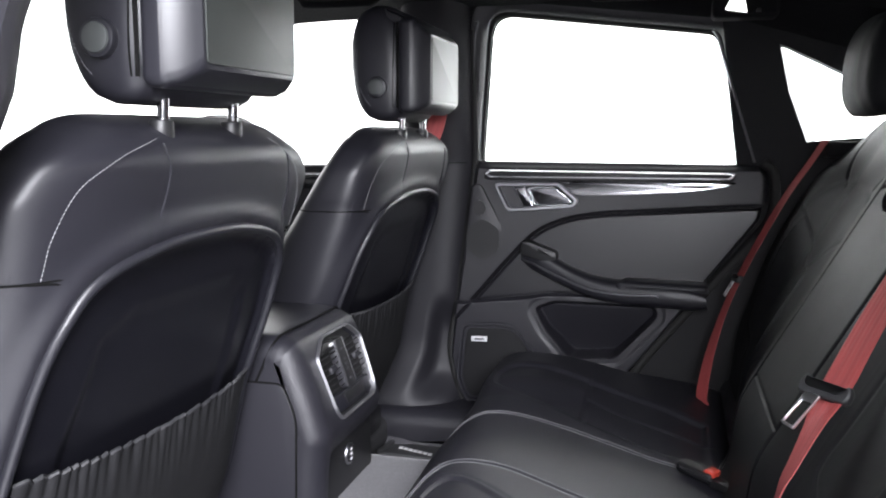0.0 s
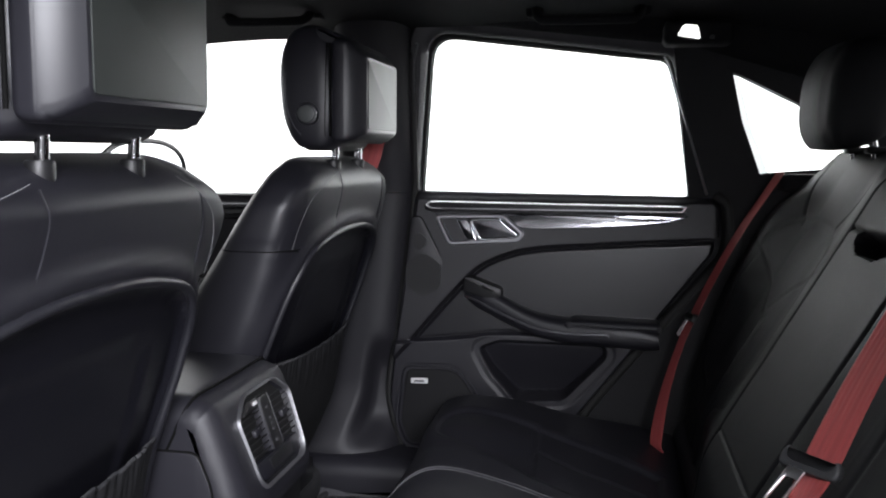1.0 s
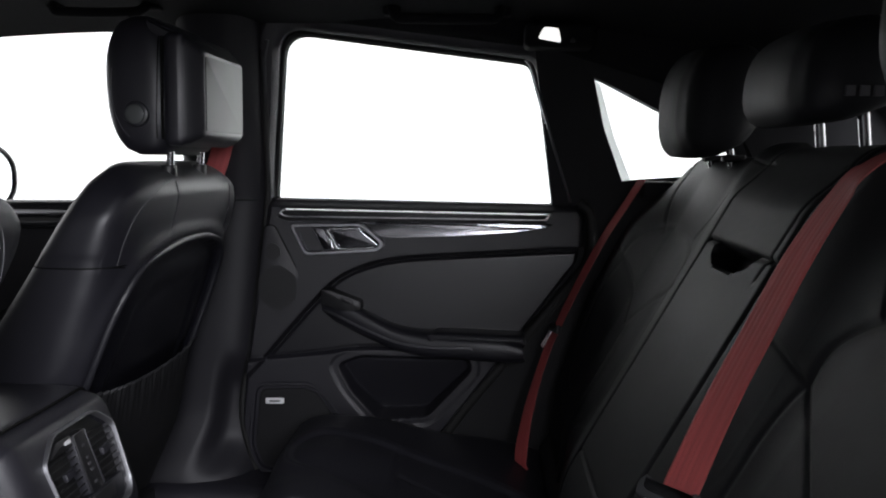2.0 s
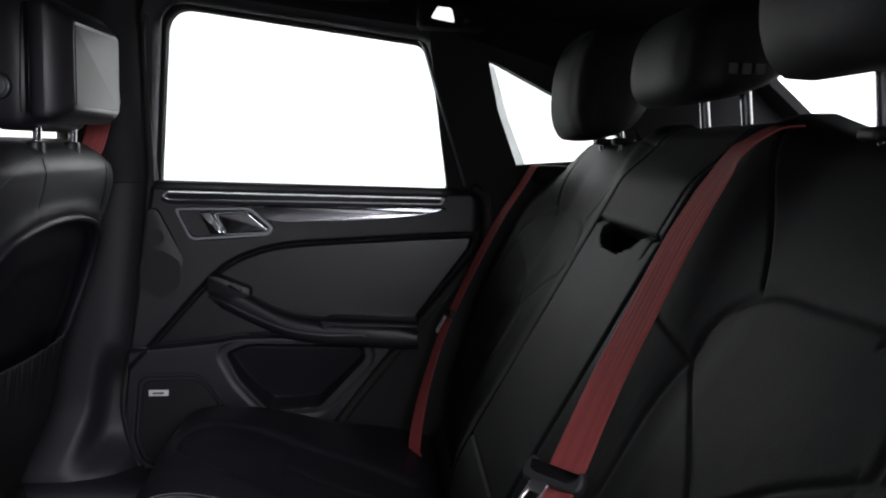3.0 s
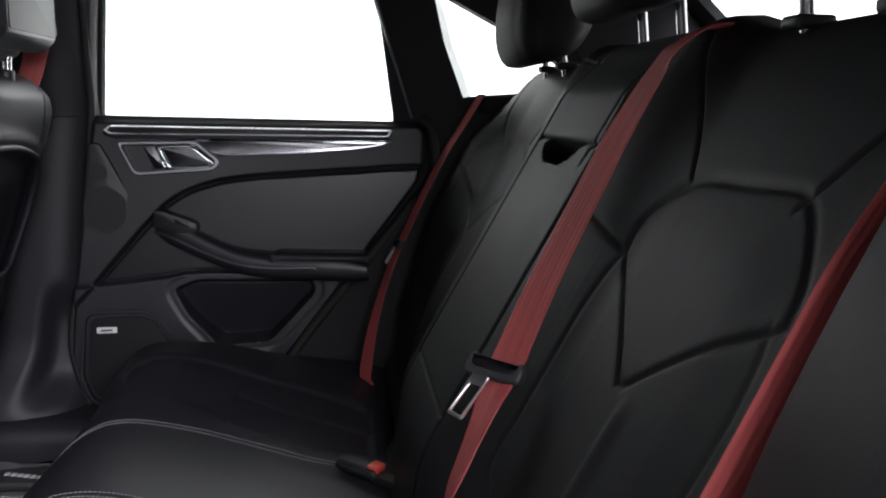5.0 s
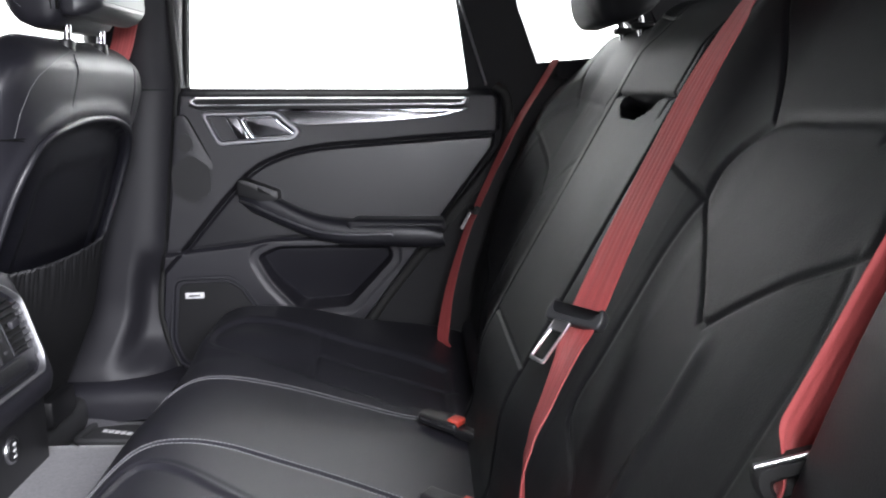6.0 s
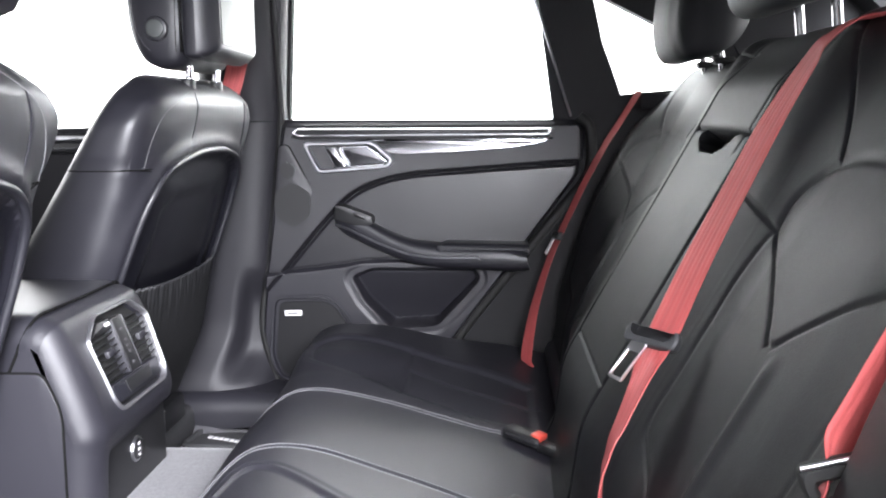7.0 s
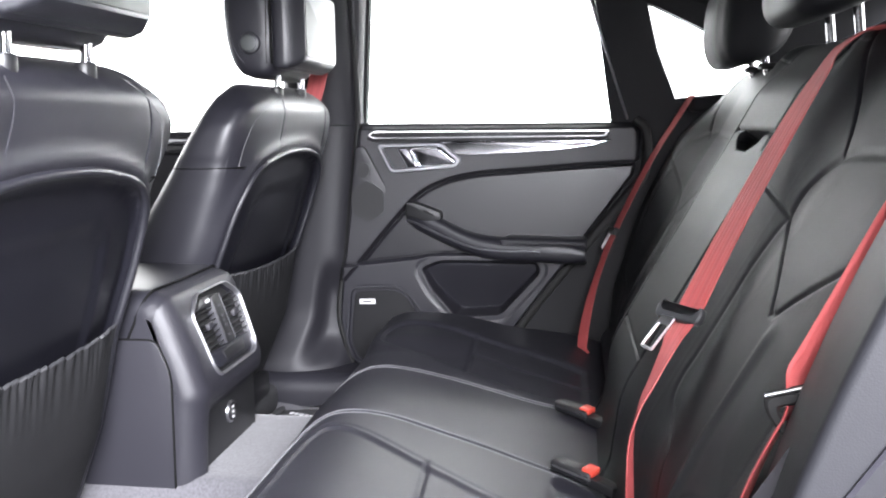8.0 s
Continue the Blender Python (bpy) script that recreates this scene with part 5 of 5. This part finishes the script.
def tongue_set(b, pos, along, across, steel=True, size=1.0, material=None):
    """The black plastic guide on the webbing with its steel tongue."""
    d = Vector(along).normalized()
    a = Vector(across)
    a = (a - d * a.dot(d)).normalized()
    n = d.cross(a).normalized()
    if n.x > 0:
        n = -n
    c = Vector(pos)

    def place(u, v, w):
        return c + (a * u + d * v + n * w) * size
    out = rounded([(-0.034, -0.010), (0.034, -0.012), (0.037, 0.003), (0.031, 0.014), (0.0255, 0.012), (0.0245, 0.001), (-0.0245, 0.001), (-0.0255, 0.012), (-0.031, 0.014), (-0.037, 0.003)], 0.006, 4)
    g = part("tongue_grip", prism(out, lambda u, v, w: place(u, v, w - 0.006), 0.014, 0.0040, 3, True), material or GRIP, b, "black plastic belt guide")
    if not steel:
        return
    o2 = rounded([(0.010, -0.062), (0.031, -0.059), (0.021, -0.008), (-0.001, -0.008)], 0.004, 4)
    i2 = rounded([(0.0128, -0.0577), (0.0272, -0.0556), (0.0190, -0.022), (0.0045, -0.022)], 0.002, 4)
    part("steel_tongue", frame_prism(o2, i2, lambda u, v, w: place(u, v, w + 0.004), 0.003, 0.001), STEEL, g, "bright steel tongue")


mid_pts = [(0.395, 0.880, 1.012), (0.372, 0.888, 1.008), (0.351, 0.899, 0.992), (0.337, 0.912, 0.968), (0.306, 0.920, 0.910), (0.269, 0.906, 0.843), (0.228, 0.889, 0.767), (0.189, 0.861, 0.694), (0.168, 0.838, 0.662), (0.146, 0.818, 0.622), (0.131, 0.804, 0.592), (0.122, 0.792, 0.55), (0.124, 0.785, 0.44)]
MID_TURN = [(0, (0.16, 0.98, 0.0)), (26, (0.10, 0.98, 0.0)), (48, (-0.20, 0.95, 0.06)), (68, (-0.28, 0.92, 0.08)), (82, (-0.40, 0.88, 0.02)), (94, (-0.12, 0.96, 0.02)), (104, (0.02, 0.97, 0.02)), (116, (0.12, 0.98, 0.0)), (145, (0.25, 0.95, 0.0))]
mid_across = [Vector([float(np.interp(k, [q[0] for q in MID_TURN], [q[1][c] for q in MID_TURN])) for c in range(3)]) for k in range(145)]
mb = belt("red centre seat belt lying on the rear backrest", mid_pts, mid_across, width=0.047)
tongue_set(mb, (0.180, 0.857, 0.693), Vector(mid_pts[6]) - Vector(mid_pts[8]), Vector((-0.56, 0.78, 0.22)), True, 0.88)
far_pts = [(0.302, 1.746, 0.960), (0.268, 1.740, 0.905), (0.241, 1.735, 0.863), (0.215, 1.728, 0.817), (0.182, 1.720, 0.752), (0.153, 1.712, 0.690), (0.131, 1.704, 0.640), (0.109, 1.680, 0.580), (0.091, 1.650, 0.518), (0.080, 1.620, 0.455), (0.085, 1.61, 0.43)]
tagged(part("shoulder_trim", rbox(0.302, 0.47, 1.728, 1.812, 0.925, 0.957, 0.008, 3), TRIM_FABRIC), "black trim ledge beside the rear backrest", "trim", kind="structure")
fb = belt("red seat belt hanging beside the far backrest", far_pts, [Vector((-0.16, 0.98, 0)).lerp(Vector((-0.45, 0.86, 0.10)), ease((k - 75) / 45)) for k in range(121)], width=0.042)
tongue_set(fb, (0.143, 1.706, 0.676), Vector(far_pts[4]) - Vector(far_pts[6]), Vector((-0.16, 0.98, 0.0)), True, 0.7)
near_pts = [(0.445, 0.498, 1.08), (0.345, 0.484, 0.945), (0.287, 0.478, 0.863), (0.267, 0.477, 0.826), (0.247, 0.476, 0.785), (0.226, 0.474, 0.744), (0.213, 0.472, 0.722), (0.197, 0.468, 0.694), (0.181, 0.468, 0.654), (0.160, 0.468, 0.58), (0.150, 0.468, 0.52)]
near_across = [Vector((0.97, 0.25, 0)).lerp(Vector((0.42, 0.90, 0)), ease((k - 62) / 18)) for k in range(121)]
nb = belt("red seat belt hanging beside the near backrest", near_pts, near_across, width=0.042)
# the near belt's tongue rests edge on to the opening
ga, gd = Vector((0.95, -0.10, 0.28)).normalized(), Vector((0.30, 0.0, 0.95))
gd = (gd - ga * gd.dot(ga)).normalized()
gn = ga.cross(gd).normalized()
gc = Vector((0.205, 0.456, 0.729))
loop_out = rounded([(-0.014, -0.026), (0.004, -0.024), (0.016, -0.008), (0.018, 0.005), (-0.018, 0.005), (-0.020, -0.006)], 0.005, 4)
loop_in = rounded([(-0.008, -0.018), (0.002, -0.017), (0.009, -0.010), (0.010, -0.006), (-0.010, -0.006), (-0.011, -0.009)], 0.0025, 4)
grip = part("tongue_grip", frame_prism(loop_out, loop_in, lambda u, v, w: gc + ga * u + gd * v + gn * (w - 0.005), 0.010, 0.003), RUBBER, nb, "black plastic belt loop")
part("metal_bar", tube([gc + ga * u + gd * 0.0055 - Vector((0, 0.005, 0)) for u in np.linspace(-0.018, 0.016, 7)], 0.0016, 10), SATIN, grip, "bright metal edge")
guide = thing("belt_guide", "black belt guide loop on the centre pillar", "belt guide", at=(-0.50, 1.74, 1.08))
part("loop", prism(rounded([(-0.528, 1.045), (-0.470, 1.045), (-0.475, 1.110), (-0.520, 1.115)], 0.012, 4), lambda u, v, w: Vector((u, 1.755 - w, v)), 0.045, 0.010, 3), DARK, guide)
front_pts = [(-0.497, 1.732, 1.07), (-0.498, 1.722, 1.02), (-0.545, 1.705, 0.90), (-0.78, 1.70, 0.55)]
belt("red front seat belt hanging at the centre pillar", front_pts, Vector((1, 0, 0)), "front seat belts", 0.040)

for p, ang in (((0.066, 1.182, 0.461), -35), ((0.066, 0.945, 0.461), -33)):
    bk = thing("belt_buckle", "black seat belt buckle with a red release button on the cushion", "belt buckle", "belt buckles", at=p)
    turn = Matrix.Translation(p) @ Matrix.Rotation(radians(ang), 4, "Z") @ Matrix.Rotation(radians(6), 4, "Y")

    def turned(bm):
        bmesh.ops.transform(bm, matrix=turn, verts=bm.verts)
        return bm
    part("buckle_body", turned(rbox(-0.036, 0.026, -0.013, 0.013, -0.010, 0.006, 0.005, 3)), DARK, bk)
    part("metal_rim", turned(tube([(-0.031, -0.0125, -0.001), (0.0, -0.013, -0.001), (0.027, -0.012, -0.001)], 0.0014, 8)), SATIN, bk, "thin bright metal rim")
    part("release_button", turned(rbox(0.010, 0.027, -0.0085, 0.0125, 0.000, 0.0095, 0.002, 2)), RED, bk, "red release button")
    part("strap", turned(rbox(0.022, 0.060, -0.010, 0.010, -0.014, 0.000, 0.003)), DARK, bk)


# ---------------------------------------------------------------- roof fittings, mat
lamp = thing("reading_lamp", "small lit reading lamp over the rear door", "lamp", at=(0.12, 1.62, 1.23))
part("lamp_housing", rbox(0.070, 0.195, 1.662, 1.73, 1.196, 1.240, 0.010, 3), HEADLINER, lamp)
part("lamp_glass", prism(rounded([(0.093, 1.211), (0.104, 1.231), (0.129, 1.229), (0.135, 1.204)], 0.005, 4), lambda u, v, w: Vector((u, 1.664 - w, v)), 0.006, 0.002), GLOW, lamp, "glowing white lamp glass")
part("switch", prism(rounded([(0.150, 1.205), (0.152, 1.212), (0.160, 1.211), (0.160, 1.204)], 0.002, 2), lambda u, v, w: Vector((u, 1.664 - w, v)), 0.004, 0.001), GRIP, lamp, "small grey lamp switch")


def grab_handle(x0, x1, y, z):
    g = thing("grab_handle", "black grab handle on the roof rail", "grab handle", "grab handles", at=(x0, y, z))
    pts = smooth_line([(x0, y + 0.01, z + 0.02), (x0 + 0.01, y - 0.02, z - 0.01), (x0 + 0.04, y - 0.03, z - 0.016), (x1 - 0.04, y - 0.03, z - 0.016), (x1 - 0.01, y - 0.02, z - 0.01), (x1, y + 0.01, z + 0.02)], 8)
    part("grip", tube(pts, 0.009, 12), HEADLINER, g)
    for x in (x0, x1):
        part("mount", rbox(x - 0.016, x + 0.016, y - 0.004, y + 0.03, z - 0.005, z + 0.03, 0.006, 3), HEADLINER, g)


grab_handle(-0.79, -0.61, 1.66, 1.262)
grab_handle(-0.17, 0.03, 1.66, 1.255)

fm = thing("floor_mat", "dark rubber floor mat with silver lettering marks", "floor mat", at=(-0.6, 1.58, 0.25))
tray = rounded([(-0.612, 1.612), (-0.600, 1.700), (-0.30, 1.700), (-0.30, 1.605)], 0.02, 4)
part("tray", prism(tray, lambda u, v, w: Vector((u, v, 0.248 + w)), 0.010, 0.003), MAT, fm)
part("rim", tube([Vector((u, v, 0.258)) for u, v in tray], 0.008, 8, True), MAT, fm)
for k in range(7):
    bx, by = -0.575 + 0.0125 * k, 1.668 - 0.004 * k
    part("letter_bar", rbox(bx, bx + 0.009, by - 0.011, by, 0.258, 0.2595, 0), SILVER, fm)



# ---------------------------------------------------------------- outside mirror of the far front door
mirror = thing("door_mirror", "white outside mirror beyond the far front window", "car mirror", at=(-1.18, 2.02, 0.93))
facing, level = Vector((0.95, -0.31, 0.0)).normalized(), Vector((0.31, 0.95, 0.0)).normalized()


def on_mirror(u, v, w):
    """A place on the mirror: u along it, v up, w out of its glass."""
    return Vector((-1.19, 2.00, 0.930)) + level * u * 0.92 + Vector((0, 0, v)) + facing * w


shell = bmesh.new()
bmesh.ops.create_uvsphere(shell, u_segments=32, v_segments=20, radius=1.0)
for v in shell.verts:
    f = v.co.copy()
    v.co = on_mirror(0.150 * math.copysign(abs(f.x) ** 0.8, f.x), 0.086 * math.copysign(abs(f.z) ** 0.8, f.z), 0.0 if f.y > 0 else 0.075 * f.y)
part("mirror_shell", shell, WHITE, mirror)
oval = [(0.148 * math.copysign(abs(math.cos(a)) ** 0.8, math.cos(a)), 0.085 * math.copysign(abs(math.sin(a)) ** 0.8, math.sin(a))) for a in np.linspace(0, 2 * math.pi, 56, endpoint=False)]
part("mirror_rim", tube([on_mirror(u, v, 0.004) for u, v in oval], 0.008, 8, True), GLOSS, mirror, "black mirror rim")
part("mirror_glass", prism([(u * 0.96, v * 0.94) for u, v in oval], lambda u, v, w: on_mirror(u, v, 0.003 + w), 0.003), MIRROR, mirror, "silvered mirror glass", smooth=False)
part("mirror_foot", cylinder((-1.14, 1.87, 0.875), (-1.17, 1.98, 0.895), 0.022, 16, 0.004), GLOSS, mirror)
